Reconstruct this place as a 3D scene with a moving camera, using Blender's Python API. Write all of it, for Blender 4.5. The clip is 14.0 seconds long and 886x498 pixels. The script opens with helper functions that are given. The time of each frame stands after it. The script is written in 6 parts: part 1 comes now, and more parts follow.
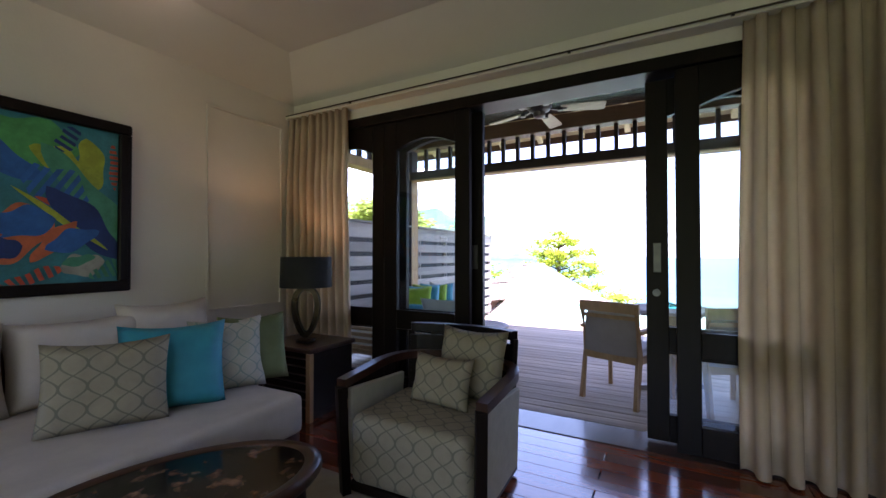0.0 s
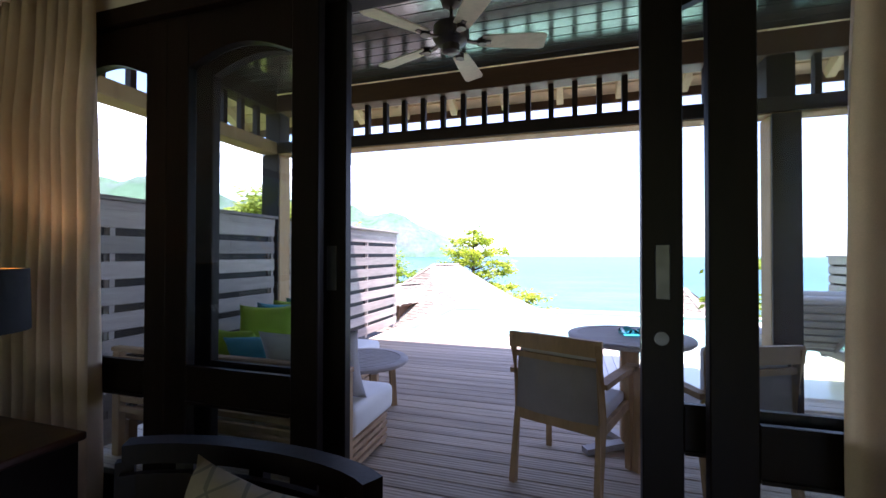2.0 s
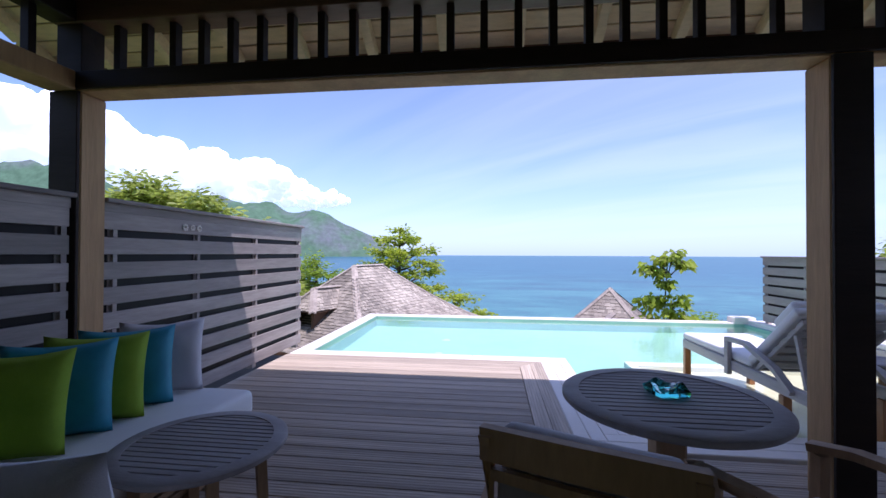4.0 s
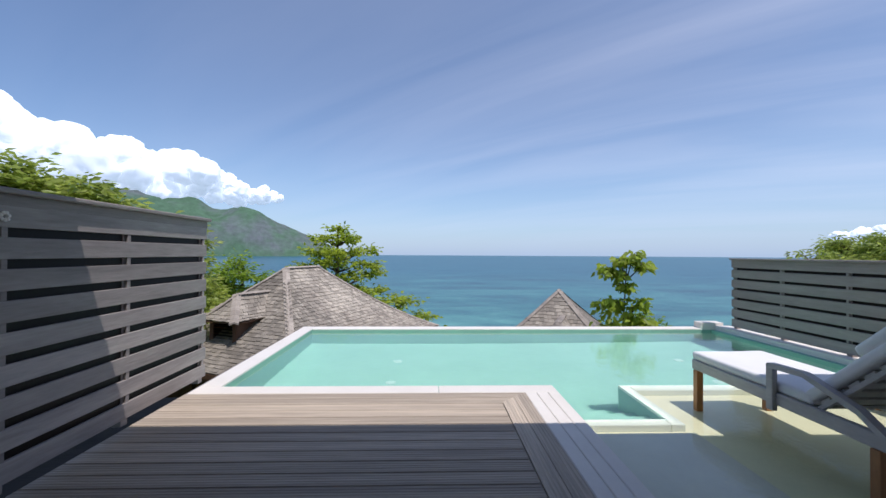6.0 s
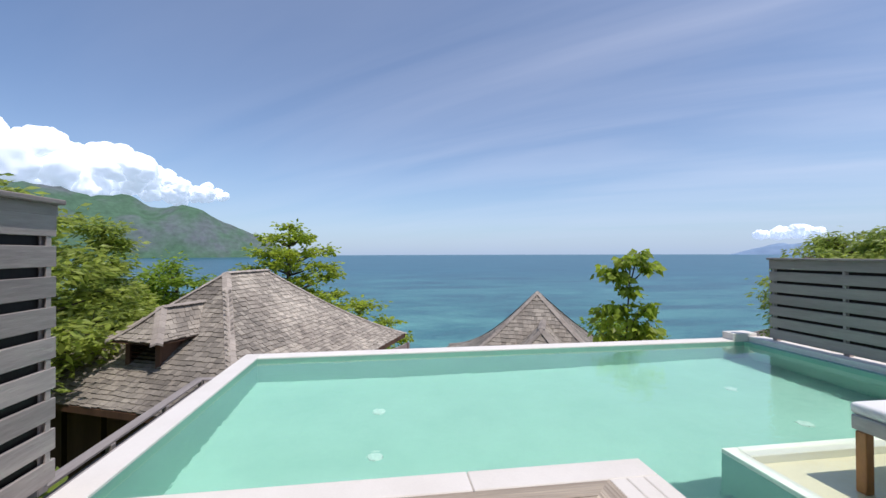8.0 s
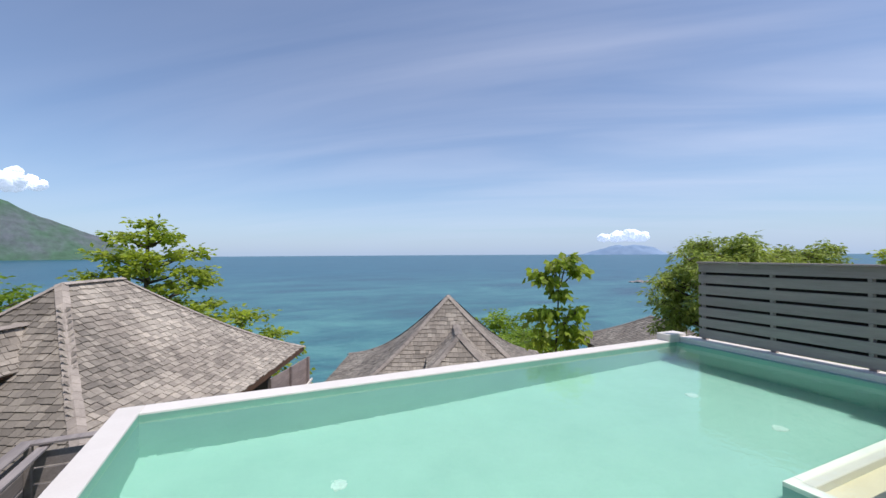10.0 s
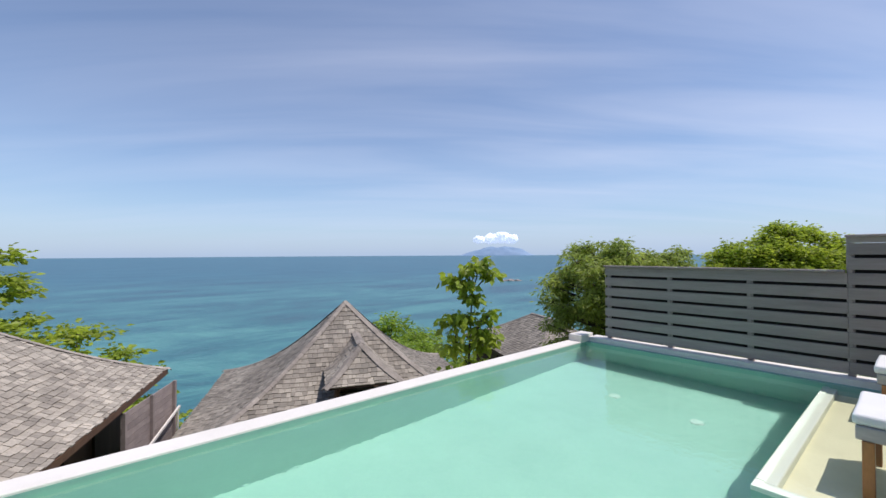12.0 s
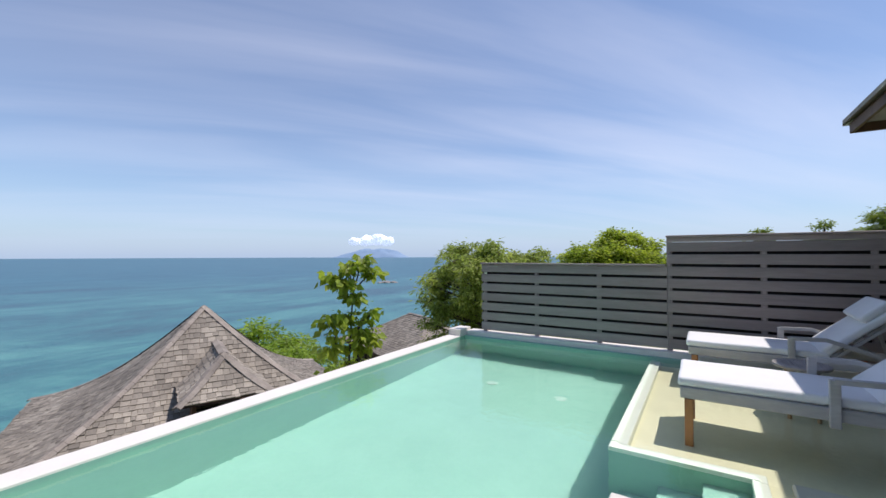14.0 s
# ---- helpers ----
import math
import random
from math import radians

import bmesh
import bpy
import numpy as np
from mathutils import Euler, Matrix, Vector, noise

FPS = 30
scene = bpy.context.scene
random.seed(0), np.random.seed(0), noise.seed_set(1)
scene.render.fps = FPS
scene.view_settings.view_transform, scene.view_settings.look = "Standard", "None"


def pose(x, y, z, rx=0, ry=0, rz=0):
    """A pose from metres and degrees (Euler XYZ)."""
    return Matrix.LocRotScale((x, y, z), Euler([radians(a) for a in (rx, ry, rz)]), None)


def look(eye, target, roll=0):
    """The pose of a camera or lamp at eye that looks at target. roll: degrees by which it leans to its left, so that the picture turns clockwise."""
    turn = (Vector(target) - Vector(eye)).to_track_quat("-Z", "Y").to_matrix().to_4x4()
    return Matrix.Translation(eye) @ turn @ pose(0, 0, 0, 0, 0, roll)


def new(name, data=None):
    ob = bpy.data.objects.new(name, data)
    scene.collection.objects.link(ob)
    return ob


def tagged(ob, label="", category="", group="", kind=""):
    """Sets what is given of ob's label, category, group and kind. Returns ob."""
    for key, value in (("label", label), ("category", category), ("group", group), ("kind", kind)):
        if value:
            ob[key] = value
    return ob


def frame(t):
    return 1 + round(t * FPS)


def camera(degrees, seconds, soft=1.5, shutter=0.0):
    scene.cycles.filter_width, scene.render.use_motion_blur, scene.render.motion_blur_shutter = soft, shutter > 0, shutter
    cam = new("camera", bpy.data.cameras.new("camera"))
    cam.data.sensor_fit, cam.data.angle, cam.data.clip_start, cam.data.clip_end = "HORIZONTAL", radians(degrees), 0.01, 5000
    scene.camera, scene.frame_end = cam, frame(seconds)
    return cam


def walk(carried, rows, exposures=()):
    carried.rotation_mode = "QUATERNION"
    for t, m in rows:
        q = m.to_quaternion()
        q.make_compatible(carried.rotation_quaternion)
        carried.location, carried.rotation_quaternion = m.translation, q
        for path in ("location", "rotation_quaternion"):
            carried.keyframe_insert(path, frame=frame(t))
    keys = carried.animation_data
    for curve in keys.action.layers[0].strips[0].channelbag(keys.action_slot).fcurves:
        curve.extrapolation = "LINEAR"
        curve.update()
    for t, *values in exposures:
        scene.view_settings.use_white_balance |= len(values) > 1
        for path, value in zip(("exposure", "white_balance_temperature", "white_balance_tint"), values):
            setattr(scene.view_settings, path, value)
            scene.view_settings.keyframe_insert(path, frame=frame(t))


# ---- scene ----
cam = camera(94.1, 14.0)
PATH = [
    (0, (0.663, 0.445, 1.239), (-0.294, 2.201, 1.27), -0.0),
    (0.5, (0.557, 0.752, 1.257), (-0.289, 2.564, 1.286), -0.1),
    (1, (0.473, 1.101, 1.274), (-0.269, 2.958, 1.302), -0.1),
    (1.5, (0.383, 1.441, 1.276), (-0.277, 3.329, 1.302), -0.2),
    (2, (0.302, 1.863, 1.285), (-0.284, 3.775, 1.309), 0.1),
    (2.5, (0.229, 2.192, 1.287), (-0.317, 4.116, 1.307), 0.0),
    (3, (0.171, 2.543, 1.291), (-0.317, 4.483, 1.312), 0.1),
    (3.5, (0.101, 2.845, 1.3), (-0.296, 4.805, 1.32), 0.1),
    (4, (0.005, 3.151, 1.298), (-0.231, 5.137, 1.32), 0.2),
    (4.2, (-0.024, 3.263, 1.291), (-0.2, 5.255, 1.314), 0.1),
    (6.3, (-0.334, 4.571, 1.329), (-0.264, 6.57, 1.35), 0.1),
    (6.5, (-0.325, 4.778, 1.322), (-0.249, 6.777, 1.34), -0.1),
    (7, (-0.409, 5.158, 1.326), (-0.304, 7.155, 1.344), -0.1),
    (7.2, (-0.457, 5.304, 1.33), (-0.331, 7.3, 1.351), -0.1),
    (9.3, (-1.235, 6.69, 1.388), (-0.613, 8.591, 1.405), -0.2),
    (9.5, (-1.29, 6.764, 1.386), (-0.615, 8.646, 1.407), -0.2),
    (10, (-1.422, 7.059, 1.421), (-0.599, 8.882, 1.442), -0.3),
    (10.5, (-1.521, 7.328, 1.455), (-0.59, 9.099, 1.474), -0.3),
    (11, (-1.542, 7.552, 1.49), (-0.492, 9.254, 1.507), -0.6),
    (11.5, (-1.53, 7.717, 1.45), (-0.375, 9.349, 1.474), -0.2),
    (12, (-1.668, 7.831, 1.481), (-0.366, 9.349, 1.504), -0.3),
    (12.5, (-1.683, 7.903, 1.489), (-0.267, 9.316, 1.517), -0.3),
    (13, (-1.705, 7.955, 1.474), (-0.193, 9.263, 1.505), -0.2),
    (13.5, (-1.714, 7.976, 1.443), (-0.117, 9.179, 1.475), -0.0),
    (14, (-1.693, 7.968, 1.4), (-0.003, 9.036, 1.431), -0.1),
]
# the clip's camera brightens indoors and settles outdoors
EXPOSURES = [(0.0, 2.9, 6100, 36), (1.0, 2.45, 6050, 36), (2.0, 2.3, 6150, 33), (2.5, 1.98, 6150, 30), (3.0, 1.45, 6000, 29), (3.5, 1.0, 5800, 33),
             (4.2, 0.5, 5700, 29), (6.3, 0.0, 6100, 15), (12.0, 0.0, 6200, 15), (14.0, 0.06, 6250, 16)]
walk(cam, [(t, look(eye, target, roll)) for t, eye, target, roll in PATH], EXPOSURES)

# ---- world, sun, lamps ----
SUN = Vector((0.25, -0.325, 1.0)).normalized()
world = bpy.data.worlds.new("sky")
scene.world = world
world.use_nodes = True


def node(tree, kind, **values):
    n = tree.nodes.new(kind)
    for key, value in values.items():
        n.inputs[key.replace("_", " ")].default_value = value
    return n


def ramp(tree, stops):
    r = tree.nodes.new("ShaderNodeValToRGB")
    e = r.color_ramp.elements
    while len(e) < len(stops):
        e.new(0.5)
    for k, (p, c) in zip(e, stops):
        k.position = p
        k.color = (c, c, c, 1) if isinstance(c, (int, float)) else (*c, 1)
    return r


def make_sky(tree):
    n, l = tree.nodes, tree.links
    n.clear()
    sky = n.new("ShaderNodeTexSky")
    sky.sky_type, sky.sun_disc = "NISHITA", False
    sky.sun_elevation = math.asin(SUN.z)
    sky.sun_rotation = math.atan2(SUN.x, SUN.y)
    sky.air_density, sky.dust_density, sky.ozone_density = 1.0, 0.25, 3.0
    # high streaks of ice cloud on a flat layer
    tc = n.new("ShaderNodeTexCoord")
    sep = n.new("ShaderNodeSeparateXYZ")
    l.new(tc.outputs["Generated"], sep.inputs[0])
    up = n.new("ShaderNodeMath")
    up.operation = "MAXIMUM"
    up.inputs[1].default_value = 0.03
    l.new(sep.outputs["Z"], up.inputs[0])
    off = n.new("ShaderNodeMath")
    off.operation = "ADD"
    off.inputs[1].default_value = 0.12
    l.new(up.outputs[0], off.inputs[0])
    div = []
    for axis in "XY":
        d = n.new("ShaderNodeMath")
        d.operation = "DIVIDE"
        l.new(sep.outputs[axis], d.inputs[0])
        l.new(off.outputs[0], d.inputs[1])
        div.append(d)
    comb = n.new("ShaderNodeCombineXYZ")
    l.new(div[0].outputs[0], comb.inputs[0])
    l.new(div[1].outputs[0], comb.inputs[1])
    turn = n.new("ShaderNodeVectorRotate")
    turn.rotation_type = "Z_AXIS"
    turn.inputs["Angle"].default_value = radians(38)
    l.new(comb.outputs[0], turn.inputs["Vector"])
    rot = n.new("ShaderNodeMapping")
    rot.inputs["Scale"].default_value = (0.22, 1.0, 1)
    rot.inputs["Location"].default_value = (0.35, 0.2, 0)
    l.new(turn.outputs[0], rot.inputs[0])
    wisps = node(tree, "ShaderNodeTexNoise", Scale=1.5, Detail=9.0, Roughness=0.5, Distortion=0.5)
    l.new(rot.outputs[0], wisps.inputs["Vector"])
    soft = ramp(tree, [(0.35, 0.05), (0.82, 0.38)])
    l.new(wisps.outputs[0], soft.inputs[0])
    mix = n.new("ShaderNodeMix")
    mix.data_type = "RGBA"
    mix.inputs["B"].default_value = (7.2, 7.3, 7.9, 1)
    # the veil thickens towards the east
    east = node(tree, "ShaderNodeMapRange", From_Min=-0.7, From_Max=0.9, To_Min=0.15, To_Max=1.35)
    l.new(sep.outputs["X"], east.inputs["Value"])
    veil = n.new("ShaderNodeMath")
    veil.operation = "MULTIPLY"
    veil.use_clamp = True
    l.new(soft.outputs[0], veil.inputs[0])
    l.new(east.outputs[0], veil.inputs[1])
    l.new(veil.outputs[0], mix.inputs["Factor"])
    l.new(sky.outputs[0], mix.inputs["A"])
    # pale sea haze low over the horizon
    low = ramp(tree, [(0.0, 0.75), (0.06, 0.45), (0.24, 0.0)])
    l.new(sep.outputs["Z"], low.inputs[0])
    haze = n.new("ShaderNodeMix")
    haze.data_type = "RGBA"
    haze.inputs["B"].default_value = (2.75, 4.05, 5.85, 1)
    l.new(low.outputs[0], haze.inputs["Factor"])
    l.new(mix.outputs["Result"], haze.inputs["A"])
    bg = node(tree, "ShaderNodeBackground", Strength=0.128)
    l.new(haze.outputs["Result"], bg.inputs[0])
    out = n.new("ShaderNodeOutputWorld")
    l.new(bg.outputs[0], out.inputs[0])


make_sky(world.node_tree)
sun = new("sun", bpy.data.lights.new("sun", "SUN"))
sun.data.energy, sun.data.angle, sun.data.color = 3.4, radians(0.53), (1.0, 0.95, 0.87)
sun.matrix_world = look(SUN * 60, (0, 0, 0))


def bulb(name, place, watts, colour, size):
    b = new(name, bpy.data.lights.new(name, "POINT"))
    b.data.energy, b.data.color, b.data.shadow_soft_size = watts, colour, size
    b.location = place
    return b


bulb("lamp_bulb", (-1.834, 2.78, 1.06), 1.25, (1.0, 0.66, 0.32), 0.03)
bulb("ceiling_downlight_bulb", (-1.91, 1.77, 2.74), 0.10, (1.0, 0.78, 0.52), 0.05)


# ---- materials ----
def material(name, a, b=None, rough=0.6, scale=8.0, stretch=(1, 1, 1), bump=0.15, metal=0.0, vary=0.0, island=0.0, spec=0.5,
             fine=60.0, fine_amount=0.25, lo=0.35, hi=0.65, coat=0.0):
    """Two colours mixed by a coarse noise, darkened by a fine grain; vary: per object, island: per loose piece."""
    m = bpy.data.materials.new(name)
    m.use_nodes = True
    t = m.node_tree
    n, l = t.nodes, t.links
    p = n["Principled BSDF"]
    b = b or tuple(0.82 * c for c in a)
    tc = n.new("ShaderNodeTexCoord")
    info = n.new("ShaderNodeObjectInfo")
    shift = n.new("ShaderNodeVectorMath")
    shift.operation = "MULTIPLY_ADD"
    shift.inputs[1].default_value = (37, 23, 11)
    l.new(info.outputs["Random"], shift.inputs[0])
    l.new(tc.outputs["Object"], shift.inputs[2])
    mp = n.new("ShaderNodeMapping")
    mp.inputs["Scale"].default_value = stretch
    l.new(shift.outputs[0], mp.inputs[0])
    big = node(t, "ShaderNodeTexNoise", Scale=scale, Detail=6.0, Roughness=0.6)
    l.new(mp.outputs[0], big.inputs["Vector"])
    small = node(t, "ShaderNodeTexNoise", Scale=fine, Detail=4.0, Roughness=0.65)
    l.new(mp.outputs[0], small.inputs["Vector"])
    r = ramp(t, [(lo, a), (hi, b)])
    l.new(big.outputs[0], r.inputs[0])
    gr = n.new("ShaderNodeMapRange")
    gr.inputs["To Min"].default_value, gr.inputs["To Max"].default_value = 1 - fine_amount, 1 + fine_amount
    l.new(small.outputs[0], gr.inputs["Value"])
    value = gr.outputs[0]
    for amount, source in ((vary, info.outputs["Random"]), (island, None)):
        if amount:
            if source is None:
                source = n.new("ShaderNodeNewGeometry").outputs["Random Per Island"]
            mr = n.new("ShaderNodeMapRange")
            mr.inputs["To Min"].default_value, mr.inputs["To Max"].default_value = 1 - amount, 1 + amount
            l.new(source, mr.inputs["Value"])
            mu = n.new("ShaderNodeMath")
            mu.operation = "MULTIPLY"
            l.new(value, mu.inputs[0])
            l.new(mr.outputs[0], mu.inputs[1])
            value = mu.outputs[0]
    sc = n.new("ShaderNodeVectorMath")
    sc.operation = "SCALE"
    l.new(r.outputs[0], sc.inputs[0])
    l.new(value, sc.inputs["Scale"])
    l.new(sc.outputs[0], p.inputs["Base Color"])
    rr = n.new("ShaderNodeMapRange")
    rr.inputs["To Min"].default_value, rr.inputs["To Max"].default_value = max(0.02, rough - 0.1), min(1, rough + 0.1)
    l.new(big.outputs[0], rr.inputs["Value"])
    l.new(rr.outputs[0], p.inputs["Roughness"])
    p.inputs["Metallic"].default_value = metal
    p.inputs["Specular IOR Level"].default_value = spec
    p.inputs["Coat Weight"].default_value = coat
    p.inputs["Coat Roughness"].default_value = 0.12
    if bump:
        bn = n.new("ShaderNodeBump")
        bn.inputs["Strength"].default_value = bump
        bn.inputs["Distance"].default_value = 0.01
        l.new(small.outputs[0], bn.inputs["Height"])
        l.new(bn.outputs[0], p.inputs["Normal"])
    return m


def glass_material(name, tint, rough=0.0, ior=1.45):
    m = bpy.data.materials.new(name)
    m.use_nodes = True
    p = m.node_tree.nodes["Principled BSDF"]
    p.inputs["Base Color"].default_value = (*tint, 1)
    p.inputs["Roughness"].default_value = rough
    p.inputs["IOR"].default_value = ior
    p.inputs["Transmission Weight"].default_value = 1.0
    return m


def pane_material():
    """Clear window glass: see-through with a mirror film."""
    m = bpy.data.materials.new("window_glass")
    m.use_nodes = True
    t = m.node_tree
    t.nodes.clear()
    lw = node(t, "ShaderNodeLayerWeight", Blend=0.5)
    fr = t.nodes.new("ShaderNodeMath")
    fr.operation = "POWER"
    fr.inputs[1].default_value = 4.5
    t.links.new(lw.outputs["Facing"], fr.inputs[0])
    fr2 = node(t, "ShaderNodeMapRange", To_Min=0.03, To_Max=0.7)
    t.links.new(fr.outputs[0], fr2.inputs["Value"])
    fr = fr2
    tr = node(t, "ShaderNodeBsdfTransparent", Color=(0.93, 0.96, 0.95, 1))
    gl = node(t, "ShaderNodeBsdfGlossy", Roughness=0.0, Color=(0.9, 0.95, 1, 1))
    mx = t.nodes.new("ShaderNodeMixShader")
    out = t.nodes.new("ShaderNodeOutputMaterial")
    t.links.new(fr.outputs[0], mx.inputs[0])
    t.links.new(tr.outputs[0], mx.inputs[1])
    t.links.new(gl.outputs[0], mx.inputs[2])
    t.links.new(mx.outputs[0], out.inputs[0])
    return m


def water_material(name, tint, scale, strength, distance):
    m = glass_material(name, tint, 0.0, 1.33)
    t = m.node_tree
    tc = t.nodes.new("ShaderNodeTexCoord")
    nz = node(t, "ShaderNodeTexNoise", Scale=scale, Detail=3.0, Roughness=0.5, Distortion=0.6)
    bn = node(t, "ShaderNodeBump", Strength=strength, Distance=distance)
    t.links.new(tc.outputs["Object"], nz.inputs["Vector"])
    t.links.new(nz.outputs[0], bn.inputs["Height"])
    t.links.new(bn.outputs[0], t.nodes["Principled BSDF"].inputs["Normal"])
    return m


def shallow_material():
    """A hand's depth of clear water: see-through, with a rippled mirror film."""
    m = pane_material()
    m.name = "shallow_water"
    t = m.node_tree
    tc = t.nodes.new("ShaderNodeTexCoord")
    nz = node(t, "ShaderNodeTexNoise", Scale=18.0, Detail=3.0, Roughness=0.5, Distortion=0.6)
    bn = node(t, "ShaderNodeBump", Strength=0.15, Distance=0.015)
    t.links.new(tc.outputs["Object"], nz.inputs["Vector"])
    t.links.new(nz.outputs[0], bn.inputs["Height"])
    for n in t.nodes:
        if n.type == "BSDF_GLOSSY":
            t.links.new(bn.outputs[0], n.inputs["Normal"])
        if n.type == "BSDF_TRANSPARENT":
            n.inputs["Color"].default_value = (0.97, 1.0, 0.92, 1)
    return m


def sea_material():
    """Clear shallow green over sand and dark reef near the shore, deep blue far out, small waves."""
    m = bpy.data.materials.new("sea_water")
    m.use_nodes = True
    t = m.node_tree
    n, l = t.nodes, t.links
    p = n["Principled BSDF"]
    tc = n.new("ShaderNodeTexCoord")
    mp = n.new("ShaderNodeMapping")
    mp.inputs["Scale"].default_value = (0.008, 0.018, 1)
    mp.inputs["Rotation"].default_value = (0, 0, radians(28))
    l.new(tc.outputs["Object"], mp.inputs[0])
    reef = node(t, "ShaderNodeTexNoise", Scale=1.6, Detail=10.0, Roughness=0.78, Distortion=0.5)
    l.new(mp.outputs[0], reef.inputs["Vector"])
    near = ramp(t, [(0.36, (0.035, 0.085, 0.115)), (0.48, (0.045, 0.17, 0.185)), (0.64, (0.12, 0.33, 0.29))])
    l.new(reef.outputs[0], near.inputs[0])
    far = ramp(t, [(0.36, (0.010, 0.075, 0.125)), (0.52, (0.018, 0.12, 0.17)), (0.66, (0.035, 0.17, 0.21))])
    l.new(reef.outputs[0], far.inputs[0])
    ln = n.new("ShaderNodeVectorMath")
    ln.operation = "LENGTH"
    l.new(tc.outputs["Object"], ln.inputs[0])
    mr = n.new("ShaderNodeMapRange")
    mr.inputs["From Min"].default_value, mr.inputs["From Max"].default_value = 90, 480
    l.new(ln.outputs["Value"], mr.inputs["Value"])
    mix = n.new("ShaderNodeMix")
    mix.data_type = "RGBA"
    l.new(mr.outputs[0], mix.inputs["Factor"])
    l.new(near.outputs[0], mix.inputs["A"])
    l.new(far.outputs[0], mix.inputs["B"])
    l.new(mix.outputs["Result"], p.inputs["Base Color"])
    p.inputs["Roughness"].default_value = 0.32
    p.inputs["IOR"].default_value = 1.33
    w = node(t, "ShaderNodeTexNoise", Scale=0.35, Detail=8.0, Roughness=0.7)
    l.new(tc.outputs["Object"], w.inputs["Vector"])
    bn = node(t, "ShaderNodeBump", Strength=0.5, Distance=0.6)
    l.new(w.outputs[0], bn.inputs["Height"])
    l.new(bn.outputs[0], p.inputs["Normal"])
    return m


def trellis_material(name, ground, line, scale):
    """Woven cloth with a quatrefoil trellis."""
    m = material(name, ground, tuple(0.9 * c for c in ground), rough=0.9, scale=20, bump=0.25, fine=400, fine_amount=0.12)
    t = m.node_tree
    n, l = t.nodes, t.links
    p = n["Principled BSDF"]
    base = p.inputs["Base Color"].links[0].from_socket
    tc = n.new("ShaderNodeTexCoord")
    mp = n.new("ShaderNodeMapping")
    mp.inputs["Scale"].default_value = (scale, scale, scale)
    l.new(tc.outputs["UV"], mp.inputs[0])
    sep = n.new("ShaderNodeSeparateXYZ")
    l.new(mp.outputs[0], sep.inputs[0])

    def calc(op, x, y=None):
        k = n.new("ShaderNodeMath")
        k.operation = op
        for i, v in enumerate((x, y)):
            if v is None:
                continue
            if isinstance(v, (int, float)):
                k.inputs[i].default_value = v
            else:
                l.new(v, k.inputs[i])
        return k.outputs[0]

    half = calc("MULTIPLY", sep.outputs["X"], 1.0)
    swing = calc("MULTIPLY", calc("COSINE", sep.outputs["Y"]), math.pi / 2)
    d1 = calc("ABSOLUTE", calc("SINE", calc("ADD", half, swing)))
    d2 = calc("ABSOLUTE", calc("SINE", calc("SUBTRACT", half, swing)))
    on = calc("LESS_THAN", calc("MINIMUM", d1, d2), 0.17)
    mix = n.new("ShaderNodeMix")
    mix.data_type = "RGBA"
    mix.inputs["B"].default_value = (*line, 1)
    l.new(on, mix.inputs["Factor"])
    l.new(base, mix.inputs["A"])
    l.new(mix.outputs["Result"], p.inputs["Base Color"])
    return m


def leaf_material(name, a, b):
    m = material(name, a, b, rough=0.45, scale=0.8, bump=0.0, island=0.35, fine=3, fine_amount=0.2)
    p = m.node_tree.nodes["Principled BSDF"]
    p.inputs["Transmission Weight"].default_value = 0.0
    p.inputs["Subsurface Weight"].default_value = 0.0
    t = m.node_tree
    tr = t.nodes.new("ShaderNodeBsdfTranslucent")
    t.links.new(p.inputs["Base Color"].links[0].from_socket, tr.inputs[0])
    mx = node(t, "ShaderNodeMixShader", Fac=0.58)
    out = t.nodes["Material Output"]
    t.links.new(p.outputs[0], mx.inputs[1])
    t.links.new(tr.outputs[0], mx.inputs[2])
    t.links.new(mx.outputs[0], out.inputs[0])
    return m


PLASTER = material("cream_plaster", (0.73, 0.67, 0.59), (0.69, 0.63, 0.56), rough=0.85, scale=1.5, bump=0.08, fine=80, fine_amount=0.04)
CEILING = material("ceiling_paint", (0.70, 0.66, 0.59), (0.66, 0.62, 0.56), rough=0.9, scale=1.2, bump=0.04, fine=60, fine_amount=0.03)
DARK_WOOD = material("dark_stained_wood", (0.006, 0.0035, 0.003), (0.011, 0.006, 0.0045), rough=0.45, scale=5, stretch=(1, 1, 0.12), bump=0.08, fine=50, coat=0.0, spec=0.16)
FLOOR_WOOD = material("polished_red_hardwood", (0.26, 0.06, 0.021), (0.15, 0.034, 0.013), rough=0.17, scale=4, stretch=(0.15, 1, 1), bump=0.02, vary=0.3, fine=40, coat=1.0, spec=0.8)
DECK = material("weathered_deck_board", (0.53, 0.435, 0.33), (0.34, 0.275, 0.212), rough=0.72, scale=4, stretch=(0.10, 3.0, 1), bump=0.35, vary=0.16, fine=34, fine_amount=0.4)
WHITE_BOARD = material("white_stone_coping", (0.84, 0.775, 0.69), (0.78, 0.715, 0.63), rough=0.7, scale=2, bump=0.1, vary=0.04, fine=70, fine_amount=0.06)
POST_WOOD = material("aged_timber_post", (0.50, 0.30, 0.135), (0.37, 0.215, 0.095), rough=0.7, scale=6, stretch=(1, 1, 0.1), bump=0.25, fine=45, fine_amount=0.3)
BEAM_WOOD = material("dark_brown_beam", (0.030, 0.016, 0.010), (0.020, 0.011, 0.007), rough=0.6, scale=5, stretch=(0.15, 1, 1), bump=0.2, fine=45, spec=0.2)
